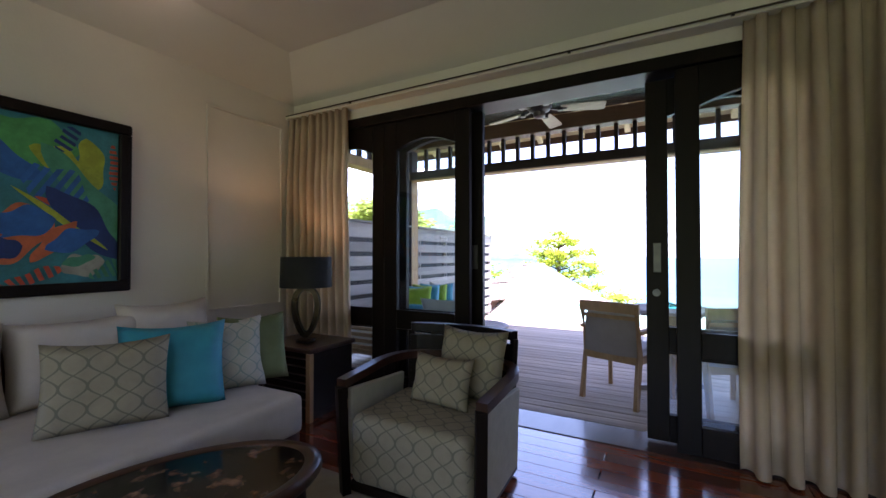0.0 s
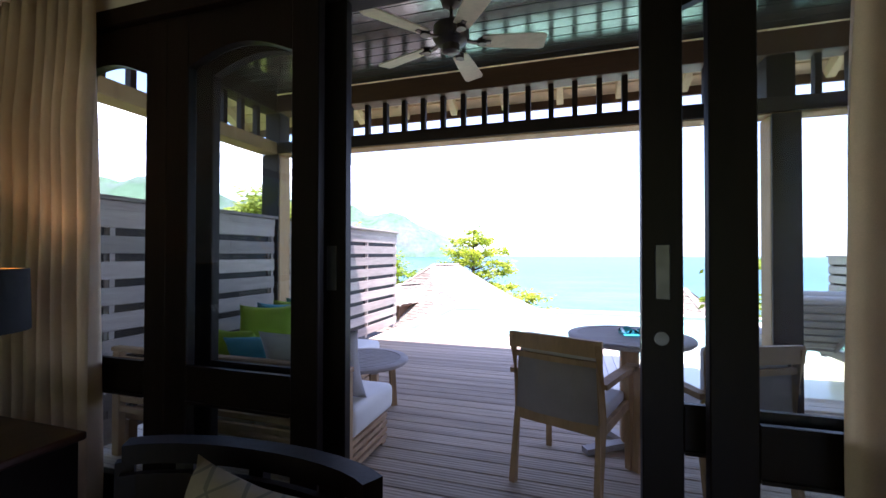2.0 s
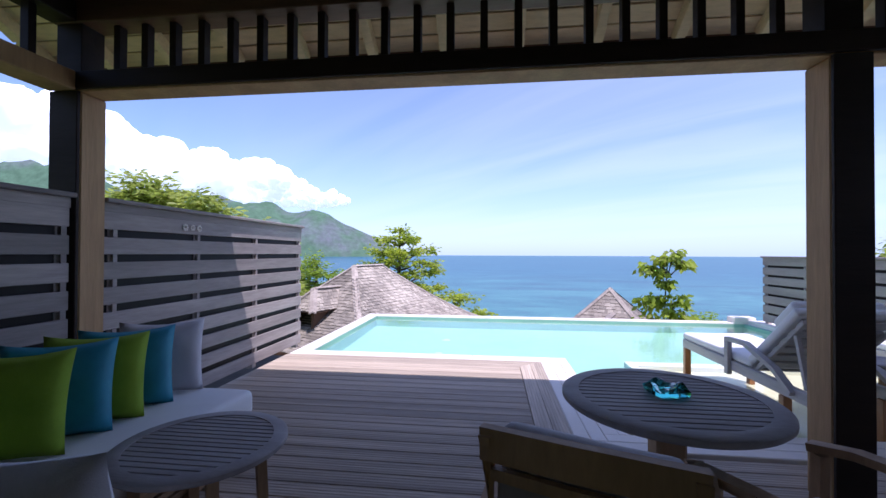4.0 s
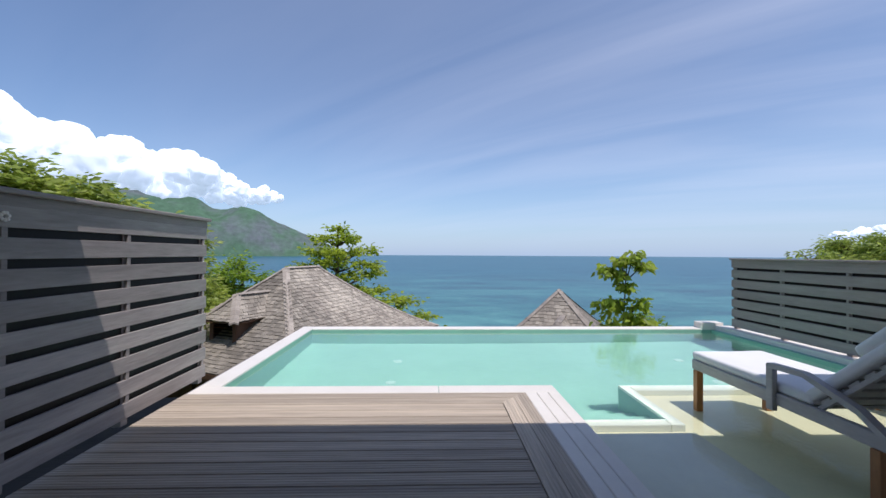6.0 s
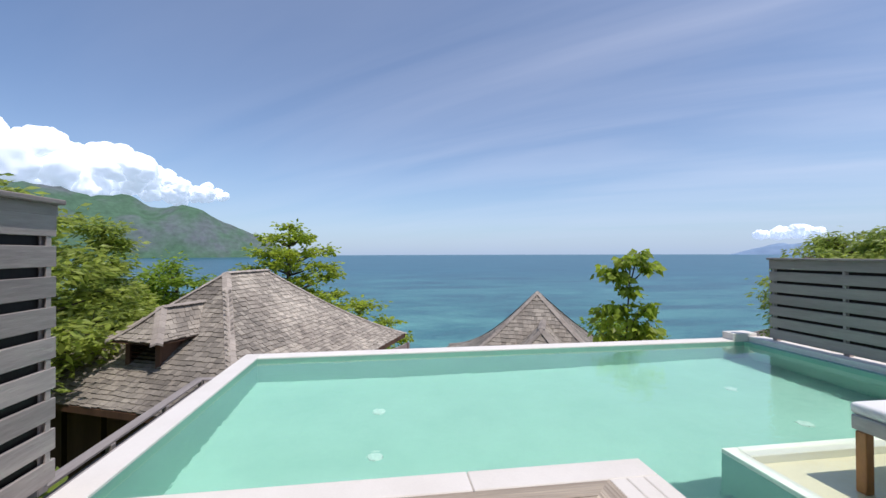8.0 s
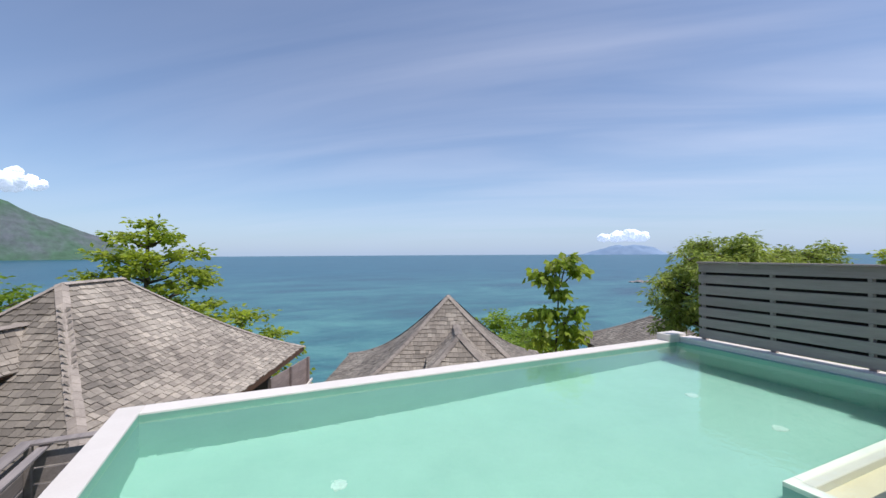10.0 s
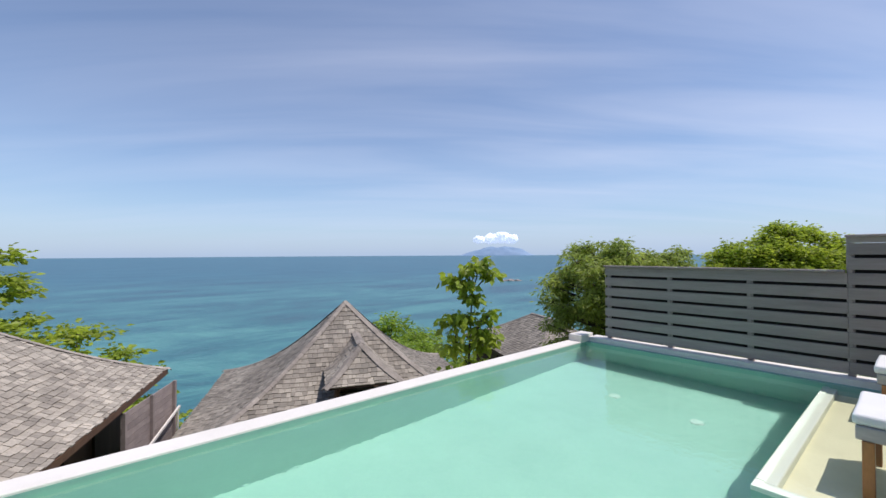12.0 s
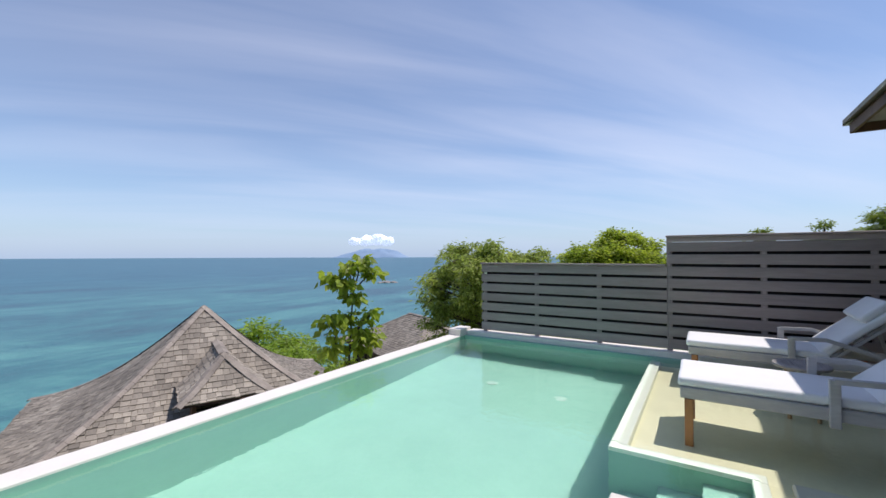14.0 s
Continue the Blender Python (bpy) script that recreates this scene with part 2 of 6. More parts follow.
BEAM_BROWN = material("red_brown_beam", (0.15, 0.066, 0.027), (0.10, 0.044, 0.019), rough=0.55, scale=5, stretch=(0.15, 1, 1), bump=0.2, fine=45)
FITTING = material("pale_pool_fitting", (0.50, 0.66, 0.58), rough=0.5, scale=20, bump=0.0)
SOFFIT = material("cream_painted_board", (0.80, 0.64, 0.38), (0.72, 0.56, 0.33), rough=0.7, scale=4, stretch=(0.2, 1, 1), bump=0.15, vary=0.08, fine=40)
VER_CEIL = material("varnished_ceiling_board", (0.060, 0.066, 0.054), (0.048, 0.052, 0.043), rough=0.2, scale=4, stretch=(0.15, 1, 1), bump=0.04, vary=0.08, fine=40, coat=0.8)
FENCE_GREY = material("silvered_fence_board", (0.395, 0.338, 0.302), (0.265, 0.228, 0.208), rough=0.75, scale=3, stretch=(1, 0.12, 1.2), bump=0.3, vary=0.25, fine=40, fine_amount=0.35)
FENCE_DARK = material("stained_grey_fence_board", (0.39, 0.31, 0.275), (0.29, 0.232, 0.21), rough=0.6, scale=3, stretch=(1, 0.12, 1.2), bump=0.2, vary=0.12, fine=40, fine_amount=0.25)
POOL = material("pale_green_pool_plaster", (0.275, 0.49, 0.395), (0.25, 0.455, 0.365), rough=0.6, scale=1.6, bump=0.05, fine=30, fine_amount=0.05)
SHELF = material("sand_pool_shelf", (0.80, 0.755, 0.53), (0.71, 0.67, 0.46), rough=0.6, scale=1.6, bump=0.08, fine=40, fine_amount=0.1)
SAND_STEP = material("pale_sandstone", (0.68, 0.65, 0.57), (0.60, 0.57, 0.50), rough=0.65, scale=2, bump=0.08, fine=50, fine_amount=0.08)
RIM = material("pale_pool_rim", (0.78, 0.80, 0.70), (0.73, 0.75, 0.66), rough=0.6, scale=2, bump=0.05, fine=50, fine_amount=0.06)
WATER = water_material("pool_water", (0.86, 1.0, 0.95), 11.0, 0.12, 0.02)
SHALLOW = shallow_material()
SEA = sea_material()
PANE = pane_material()
TEAK = material("pale_teak", (0.43, 0.27, 0.14), (0.32, 0.19, 0.095), rough=0.6, scale=8, stretch=(1, 1, 0.2), bump=0.15, fine=50)
TEAK_GREY = material("silvered_teak", (0.36, 0.32, 0.295), (0.28, 0.245, 0.225), rough=0.68, scale=6, stretch=(0.3, 1, 1), bump=0.2, vary=0.08, fine=60, fine_amount=0.2)
LOUNGER_WOOD = material("grey_lounger_timber", (0.52, 0.485, 0.455), (0.42, 0.39, 0.365), rough=0.6, scale=6, stretch=(1, 0.2, 1), bump=0.15, fine=50)
WET_TEAK = material("wet_orange_teak", (0.42, 0.19, 0.06), (0.30, 0.13, 0.05), rough=0.4, scale=8, stretch=(1, 1, 0.3), bump=0.1, fine=50)
CANVAS = material("off_white_canvas", (0.86, 0.84, 0.81), (0.82, 0.80, 0.77), rough=0.92, scale=4, bump=0.2, fine=300, fine_amount=0.06)
SLING = material("taupe_sling_fabric", (0.30, 0.26, 0.25), (0.26, 0.225, 0.22), rough=0.85, scale=6, bump=0.2, fine=350, fine_amount=0.1)
LINEN = material("cream_linen", (0.55, 0.485, 0.42), (0.49, 0.43, 0.375), rough=0.95, scale=6, bump=0.25, fine=300, fine_amount=0.12)
CURTAIN = material("sand_curtain_cloth", (0.80, 0.64, 0.47), (0.74, 0.585, 0.43), rough=0.9, scale=5, bump=0.2, fine=260, fine_amount=0.12)
TURQ = material("turquoise_cotton", (0.012, 0.27, 0.36), (0.010, 0.21, 0.29), rough=0.6, scale=6, bump=0.25, fine=240, fine_amount=0.1)
LIME = material("lime_green_cotton", (0.24, 0.38, 0.015), (0.20, 0.32, 0.012), rough=0.85, scale=6, bump=0.25, fine=240, fine_amount=0.1)
SAGE = material("sage_green_velvet", (0.13, 0.16, 0.07), (0.11, 0.135, 0.06), rough=0.85, scale=6, bump=0.2, fine=240, fine_amount=0.1)
GREY_CUSHION = material("light_grey_cotton", (0.60, 0.575, 0.585), (0.54, 0.515, 0.525), rough=0.9, scale=6, bump=0.25, fine=240, fine_amount=0.1)
TRELLIS = trellis_material("beige_trellis_cloth", (0.29, 0.25, 0.175), (0.155, 0.145, 0.105), 31.0)
TRELLIS_LIGHT = trellis_material("pale_trellis_cloth", (0.47, 0.46, 0.39), (0.27, 0.33, 0.30), 31.0)
RED_WOOD = material("mahogany", (0.05, 0.016, 0.009), (0.03, 0.010, 0.006), rough=0.32, scale=6, stretch=(1, 0.2, 1), bump=0.05, fine=40, coat=0.4)
MARBLE = material("polished_dark_marble", (0.010, 0.007, 0.006), (0.20, 0.105, 0.065), rough=0.1, scale=9, bump=0.0, fine=18, fine_amount=0.8, lo=0.53, hi=0.66, coat=0.1, spec=0.35)
SHADE = material("black_lamp_shade_cloth", (0.012, 0.011, 0.013), rough=0.8, scale=10, bump=0.1, fine=300)
SHADE_IN = material("gold_shade_lining", (0.55, 0.36, 0.13), rough=0.45, scale=10, bump=0.0)
BRASS = material("aged_bronze", (0.045, 0.028, 0.014), (0.025, 0.015, 0.010), rough=0.3, scale=9, bump=0.05, metal=0.7)
STEEL = material("brushed_steel", (0.13, 0.127, 0.125), rough=0.42, scale=30, bump=0.03, metal=1.0)
FAN_METAL = material("dark_bronze_metal", (0.06, 0.045, 0.035), rough=0.4, scale=12, bump=0.03, metal=0.7)
BLADE = material("bleached_fan_blade", (0.62, 0.53, 0.37), (0.55, 0.46, 0.31), rough=0.6, scale=6, stretch=(0.3, 1, 1), bump=0.1)
TURQ_GLASS = glass_material("turquoise_glass", (0.10, 0.72, 0.68), 0.05)
RUG = material("pale_woven_rug", (0.44, 0.38, 0.30), (0.38, 0.32, 0.25), rough=0.97, scale=8, bump=0.4, fine=160, fine_amount=0.2)
SHINGLE = material("weathered_wood_shingle", (0.39, 0.335, 0.265), (0.255, 0.215, 0.17), rough=0.85, scale=0.8, bump=0.35, vary=0.3, island=0.3, fine=30, fine_amount=0.34)
SHINGLE_CAP = material("shingle_ridge_cap", (0.42, 0.355, 0.29), (0.30, 0.25, 0.205), rough=0.85, scale=2, bump=0.3, vary=0.2, island=0.15, fine=30, fine_amount=0.3)
RED_CEDAR = material("brown_cedar_cladding", (0.15, 0.075, 0.04), (0.10, 0.05, 0.028), rough=0.65, scale=3, stretch=(1, 1, 0.15), bump=0.2, fine=30)
SOIL = material("leafy_hillside", (0.07, 0.11, 0.025), (0.11, 0.14, 0.04), rough=0.95, scale=0.5, bump=0.6, fine=6, fine_amount=0.4)
BARK = material("grey_brown_bark", (0.13, 0.10, 0.075), (0.08, 0.062, 0.048), rough=0.9, scale=5, stretch=(1, 1, 0.3), bump=0.6, fine=25)
LEAF_A = leaf_material("bright_broad_leaf", (0.50, 0.56, 0.06), (0.33, 0.43, 0.04))
LEAF_B = leaf_material("deep_green_leaf", (0.22, 0.30, 0.045), (0.31, 0.36, 0.06))
LEAF_C = leaf_material("feathery_olive_leaf", (0.46, 0.52, 0.10), (0.30, 0.38, 0.07))
LEAF_D = leaf_material("fresh_lime_leaf", (0.36, 0.47, 0.045), (0.25, 0.37, 0.035))
ROCK = material("pale_granite", (0.34, 0.30, 0.27), (0.26, 0.23, 0.21), rough=0.9, scale=0.5, bump=0.3)
# mountain and island carry the distance haze, a bluish cast, in their base colours
HILL = material("hazed_forest_mountain", (0.095, 0.165, 0.105), (0.15, 0.165, 0.175), rough=1.0, scale=0.0035, bump=0.0, fine=0.03, fine_amount=0.55, lo=0.48, hi=0.66, spec=0.0)
ISLE = material("hazy_island", (0.25, 0.345, 0.47), (0.29, 0.385, 0.51), rough=1.0, scale=0.004, bump=0.0, fine=0.02, fine_amount=0.12, spec=0.0)


def cloud_material():
    m = bpy.data.materials.new("cumulus_white_glow")
    m.use_nodes = True
    p = m.node_tree.nodes["Principled BSDF"]
    p.inputs["Base Color"].default_value = (0.9, 0.9, 0.92, 1)
    p.inputs["Roughness"].default_value = 1.0
    p.inputs["Specular IOR Level"].default_value = 0.0
    # pale blue glow added to soften the shading under the lobes
    p.inputs["Emission Color"].default_value = (0.75, 0.82, 0.95, 1)
    p.inputs["Emission Strength"].default_value = 0.5
    return m


CLOUD = cloud_material()
PAINT = {k: material("paint_" + k, c, tuple(0.65 * q for q in c), rough=0.6, scale=7, bump=0.1, fine=60, fine_amount=0.2) for k, c in (
    ("teal", (0.03, 0.22, 0.26)), ("green", (0.07, 0.36, 0.10)), ("lime", (0.42, 0.48, 0.03)), ("blue", (0.02, 0.13, 0.42)), ("navy", (0.012, 0.035, 0.17)),
    ("red", (0.62, 0.09, 0.04)), ("orange", (0.66, 0.15, 0.05)), ("leaf", (0.06, 0.30, 0.17)), ("cream", (0.42, 0.40, 0.33)))}


# ---- builders ----
def mesh_of(name, bm, mat):
    me = bpy.data.meshes.new(name)
    bm.normal_update()
    bm.to_mesh(me)
    bm.free()
    me.materials.append(mat)
    return me


def part(name, bm, mat, parent=None, label=""):
    ob = new(name, mesh_of(name, bm, mat))
    if parent:
        ob.parent = parent
    return tagged(ob, label)


def thing(name, label, category, place=(0, 0, 0), turn=0.0, group="", kind=""):
    e = new(name)
    e.matrix_basis = pose(*place, 0, 0, turn)
    e.empty_display_size = 0.1
    return tagged(e, label, category, group, kind)


def piece(name, me, parent, m):
    ob = new(name, me)
    ob.parent = parent
    ob.matrix_basis = m
    return ob


def box(bm, a, b, bevel=0.0, seg=1):
    lo, hi = Vector(a), Vector(b)
    made = bmesh.ops.create_cube(bm, size=1.0, matrix=Matrix.LocRotScale((lo + hi) / 2, None, hi - lo))
    if bevel:
        vs = set(made["verts"])
        es = [e for e in bm.edges if e.verts[0] in vs and e.verts[1] in vs]
        bmesh.ops.bevel(bm, geom=es, offset=bevel, segments=seg, profile=0.6, affect="EDGES")
    return bm


def slab(a, b, bevel=0.0, seg=1):
    return box(bmesh.new(), a, b, bevel, seg)


def rod(bm, a, b, r0, r1=None, n=12):
    a, b = Vector(a), Vector(b)
    d = b - a
    m = Matrix.Translation((a + b) / 2) @ d.to_track_quat("Z", "Y").to_matrix().to_4x4()
    bmesh.ops.create_cone(bm, cap_ends=True, segments=n, radius1=r0, radius2=r0 if r1 is None else r1, depth=d.length, matrix=m)
    return bm


def lathe(profile, n=32, squash=1.0):
    bm = bmesh.new()
    rings = [[bm.verts.new((r * math.cos(2 * math.pi * i / n), squash * r * math.sin(2 * math.pi * i / n), z)) for i in range(n)] for r, z in profile]
    for p, q in zip(rings, rings[1:]):
        for i in range(n):
            bm.faces.new((p[i], p[(i + 1) % n], q[(i + 1) % n], q[i]))
    if profile[0][0] > 1e-4:
        bm.faces.new(rings[0][::-1])
    if profile[-1][0] > 1e-4:
        bm.faces.new(rings[-1])
    return smooth(bm)


def smooth(bm, angle=0.7):
    bm.normal_update()
    for f in bm.faces:
        f.smooth = True
    for e in bm.edges:
        if len(e.link_faces) == 2 and e.calc_face_angle(0) > angle:
            e.smooth = False
    return bm


def prism(points, depth, bevel=0.0):
    """A flat outline in x, z given thickness along y."""
    bm = bmesh.new()
    f = bm.faces.new([bm.verts.new((x, -depth / 2, z)) for x, z in points])
    r = bmesh.ops.extrude_face_region(bm, geom=[f])
    bmesh.ops.translate(bm, verts=[v for v in r["geom"] if isinstance(v, bmesh.types.BMVert)], vec=(0, depth, 0))
    bmesh.ops.recalc_face_normals(bm, faces=bm.faces)
    if bevel:
        bmesh.ops.bevel(bm, geom=bm.edges[:], offset=bevel, segments=1, affect="EDGES")
    return bm


def sweep(path, w, h, closed=False):
    """A rectangular bar along a path; w across, h upright."""
    bm = bmesh.new()
    pts = [Vector(p) for p in path]
    rings = []
    for i, p in enumerate(pts):
        a = pts[i - 1] if (i or closed) else p
        b = pts[(i + 1) % len(pts)] if (i + 1 < len(pts) or closed) else p
        d = (b - a).normalized()
        side = d.cross(Vector((0, 0, 1)))
        side = side.normalized() if side.length > 1e-3 else Vector((1, 0, 0))
        upv = side.cross(d).normalized()
        rings.append([bm.verts.new(p + side * (sx * w / 2) + upv * (sz * h / 2)) for sx, sz in ((-1, -1), (1, -1), (1, 1), (-1, 1))])
    last = len(rings) if closed else len(rings) - 1
    for i in range(last):
        p, q = rings[i], rings[(i + 1) % len(rings)]
        for k in range(4):
            bm.faces.new((p[k], p[(k + 1) % 4], q[(k + 1) % 4], q[k]))
    if not closed:
        bm.faces.new(rings[0][::-1])
        bm.faces.new(rings[-1])
    bmesh.ops.recalc_face_normals(bm, faces=bm.faces)
    return bm


def cushion_mesh(w, h, d, seed=0, n=14, pinch=0.12, sag=0.03):
    """A stuffed square cushion standing in x, z with pointed corners and a seam all round."""
    bm = bmesh.new()
    uv = bm.loops.layers.uv.new("uv")
    sides = []
    for s in (-1, 1):
        grid = []
        for i in range(n + 1):
            row = []
            for j in range(n + 1):
                u, v = 2 * i / n - 1, 2 * j / n - 1
                px = u * (1 - pinch * (1 - v * v) * 0.55)
                pz = v * (1 - pinch * (1 - u * u) * 0.55)
                t = (max(0, 1 - u ** 4) * max(0, 1 - v ** 4)) ** 0.55
                wob = 0.35 * noise.noise(Vector((u * 1.6 + seed, v * 1.6, s * 3.1 + seed)))
                y = s * d / 2 * t * (1 + wob)
                z = pz * h / 2 - sag * h * (1 - u * u) * max(0, v) ** 2
                row.append(bm.verts.new((px * w / 2, y, z)))
            grid.append(row)
        for i in range(n):
            for j in range(n):
                q = [grid[i][j], grid[i + 1][j], grid[i + 1][j + 1], grid[i][j + 1]]
                f = bm.faces.new(q if s < 0 else q[::-1])
                f.smooth = True
                for lp in f.loops:
                    lp[uv].uv = (lp.vert.co.x + s * 0.7, lp.vert.co.z)
    bmesh.ops.remove_doubles(bm, verts=bm.verts, dist=0.0004)
    return bm


def padded(a, b, r=0.05, seg=3, puff=0.012, seed=1.0, uvs=False):
    """A firm seat cushion: a rounded block with a little slack in its faces."""
    bm = bmesh.new()
    box(bm, a, b, r, seg)
    bmesh.ops.subdivide_edges(bm, edges=[e for e in bm.edges if e.calc_length() > 0.25], cuts=5, use_grid_fill=True)
    for v in bm.verts:
        v.co += Vector((1, 1, 1)) * puff * noise.noise(v.co * 2.3 + Vector((seed, 0, 0)))
    if uvs:
        uv = bm.loops.layers.uv.new("uv")
        bm.normal_update()
        for f in bm.faces:
            nx = f.normal
            for lp in f.loops:
                c = lp.vert.co
                lp[uv].uv = (c.x, c.y + c.z) if abs(nx.x) < 0.7 else (c.y, c.z)
    return smooth(bm, 1.2)


# ---- the house: room, doors, veranda ----
# the room was drawn a little large: ROOM brings it to size, its floor a low step above the deck
ROOM = Matrix.Translation((0.115, -0.066, 0.05)) @ Matrix.Diagonal((0.965, 0.965, 0.965, 1))
before_room = set(scene.objects)
def wall(name, a, b, mat=PLASTER):
    return tagged(part(name, slab(a, b), mat), "cream plastered wall", "wall", kind="structure")


wall("wall_left", (-2.95, -3.4, -0.3), (-2.75, 3.62, 3.3))
# unseen back wall; its wide opening is added to let daylight in
wall("wall_back_west", (-2.95, -3.6, -0.3), (-2.4, -3.4, 3.3))
wall("wall_back_east", (3.0, -3.6, -0.3), (3.4, -3.4, 3.3))
wall("wall_back_header", (-2.4, -3.6, 2.6), (3.0, -3.4, 3.3))
wall("wall_right", (3.2, -3.4, -0.3), (3.4, 3.62, 3.3))
wall("wall_front_west", (-2.75, 3.46, -0.3), (-2.5, 3.70, 3.3))
wall("wall_front_east", (2.27, 3.46, -0.3), (3.2, 3.70, 3.3))
wall("wall_front_header", (-2.5, 3.46, 2.48), (2.27, 3.70, 3.3))
wall("house_wall_east", (3.4, 3.5, -0.3), (5.0, 3.70, 2.88))
tagged(part("ceiling", slab((-2.95, -3.6, 2.96), (3.4, 3.46, 3.12)), CEILING), "matt cream painted room ceiling", "ceiling", kind="structure")


def cove(name, x0, y0, x1, y1, inward):
    """A sloped strip softening the meeting of wall and ceiling."""
    bm = bmesh.new()
    ix, iy = inward
    a = [bm.verts.new(p) for p in ((x0, y0, 2.74), (x1, y1, 2.74), (x1 + 0.5 * ix, y1 + 0.5 * iy, 2.957), (x0 + 0.5 * ix, y0 + 0.5 * iy, 2.957), (x0, y0, 2.957), (x1, y1, 2.957))]
    for f in ((0, 1, 2, 3), (0, 3, 4), (1, 5, 2), (4, 3, 2, 5), (0, 4, 5, 1)):
        bm.faces.new([a[i] for i in f])
    bmesh.ops.recalc_face_normals(bm, faces=bm.faces)
    tagged(part(name, bm, CEILING), "sloped cream ceiling edge", "ceiling", kind="structure")


cove("ceiling_slope_west", -2.748, -3.4, -2.748, 3.458, (1, 0))
cove("ceiling_slope_north", -2.748, 3.458, 3.2, 3.458, (0, -1))


def panel_moulding(y0, y1, z0, z1):
    bm = sweep([(0, y0, z0), (0, y1, z0), (0, y1, z1), (0, y0, z1)], 0.02, 0.03, True)
    ob = part("wall_moulding", bm, PLASTER)
    ob.location = (-2.744, 0, 0)
    tagged(ob, "raised cream picture moulding on the wall", "trim", kind="structure")


panel_moulding(2.57, 3.30, 0.78, 2.47)
tagged(part("pelmet_rail", slab((-2.74, 3.34, 2.572), (3.19, 3.455, 2.60), 0.006), PLASTER), "cream painted curtain pelmet board", "trim", kind="structure")

floor = thing("floor", "polished red hardwood plank floor", "floor", kind="structure")
part("subfloor", slab((-2.95, -3.6, -0.2), (3.4, 3.41, -0.022)), DARK_WOOD, floor)
plank = mesh_of("plank", slab((-0.989, -0.0585, -0.02), (0.989, 0.0585, 0.0), 0.0015), FLOOR_WOOD)
half_plank = mesh_of("plank", slab((-0.494, -0.0585, -0.02), (0.494, 0.0585, 0.0), 0.0015), FLOOR_WOOD)
for i in range(57):
    y = 3.36 - 0.118 * i
    if i % 2:
        for x in (-2.257, 2.703):
            piece("plank", half_plank, floor, pose(x, y, 0))
    for x in ((-0.77, 1.215) if i % 2 else (-1.76, 0.225, 2.21)):
        piece("plank", plank, floor, pose(x, y, 0))
tagged(part("threshold_sill", slab((-2.5, 3.42, -0.2), (2.27, 3.74, 0.006), 0.004), RED_WOOD), "dark timber door track and sill", "threshold", kind="structure")
tagged(part("door_frame_head", slab((-2.5, 3.445, 2.40), (2.27, 3.695, 2.485), 0.004), DARK_WOOD), "dark stained door frame head", "trim", kind="structure")
for x in (-2.5, 2.2):
    tagged(part("door_frame_jamb", slab((x, 3.445, 0.007), (x + 0.07, 3.695, 2.399), 0.004), DARK_WOOD), "dark stained door jamb", "trim", kind="structure")


def glazed_door(name, x0, x1, y, side=0, lockside=0):
    """A tall timber leaf: two stiles, rails, an arched upper pane and a low pane; a flush pull on its meeting stile."""
    st, t, top, rail0, rail1, low = 0.132, 0.05, 2.40, 0.60, 0.755, 0.19
    d = thing(name, "dark stained glazed sliding door with arched upper pane", "door", group="glazed veranda doors", kind="structure")
    for a, b in ((x0, x0 + st), (x1 - st, x1)):
        stile = part("stile", slab((a, y - t / 2, 0.015), (b, y + t / 2, top - 0.003), 0.004), DARK_WOOD, d)
    for z0, z1 in ((0.015, low), (rail0, rail1)):
        rail = part("rail", slab((x0 + st, y - t / 2 + 0.002, z0), (x1 - st, y + t / 2 - 0.002, z1), 0.003), DARK_WOOD, d)
    a, b, n = x0 + st, x1 - st, 14
    arch = [(a + (b - a) * i / n, 2.15 + 0.075 * math.sin(math.pi * i / n)) for i in range(n + 1)]
    head = prism([(a, top - 0.004)] + arch + [(b, top - 0.004)], t - 0.004)
    head.transform(Matrix.Translation((0, y, 0)))
    part("head_rail", head, DARK_WOOD, d)
    for z0, z1 in ((low, rail0), (rail1, 2.23)):
        p = part("pane", slab((a - 0.004, y - 0.003, z0 - 0.004), (b + 0.004, y + 0.003, z1)), PANE, d)
        p.visible_shadow = False
    bead = bmesh.new()
    for z in (rail0 - 0.01, rail1 - 0.002):
        box(bead, (a, y - 0.032, z), (b, y - 0.018, z + 0.012))
    part("glazing_bead", bead, DARK_WOOD, rail)
    if side:
        x = (x1 - st / 2) if side > 0 else (x0 + st / 2)
        pull = bmesh.new()
        box(pull, (x - 0.024, y - t / 2 - 0.006, 1.12), (x + 0.024, y - t / 2 + 0.002, 1.315), 0.003)
        if side < 0:
            stile = [o for o in d.children if o.name.startswith("stile")][0]
        part("flush_pull", pull, STEEL, stile, "darkened steel flush pull")
        if lockside:
            part("lock_cylinder", rod(bmesh.new(), (x - 0.005, y - t / 2 - 0.008, 0.985), (x - 0.005, y - t / 2 + 0.002, 0.985), 0.024, n=20), STEEL, stile, "round steel lock cover")
    return d


glazed_door("door_1", -2.43, -1.63, 3.50)
glazed_door("door_2", -1.63, -0.80, 3.50)
glazed_door("door_3", -1.60, -0.735, 3.61, 1)
glazed_door("door_4", 0.44, 1.33, 3.635, -1, 1)
glazed_door("door_5", 0.612, 1.47, 3.50)
glazed_door("door_6", 1.47, 2.20, 3.50)


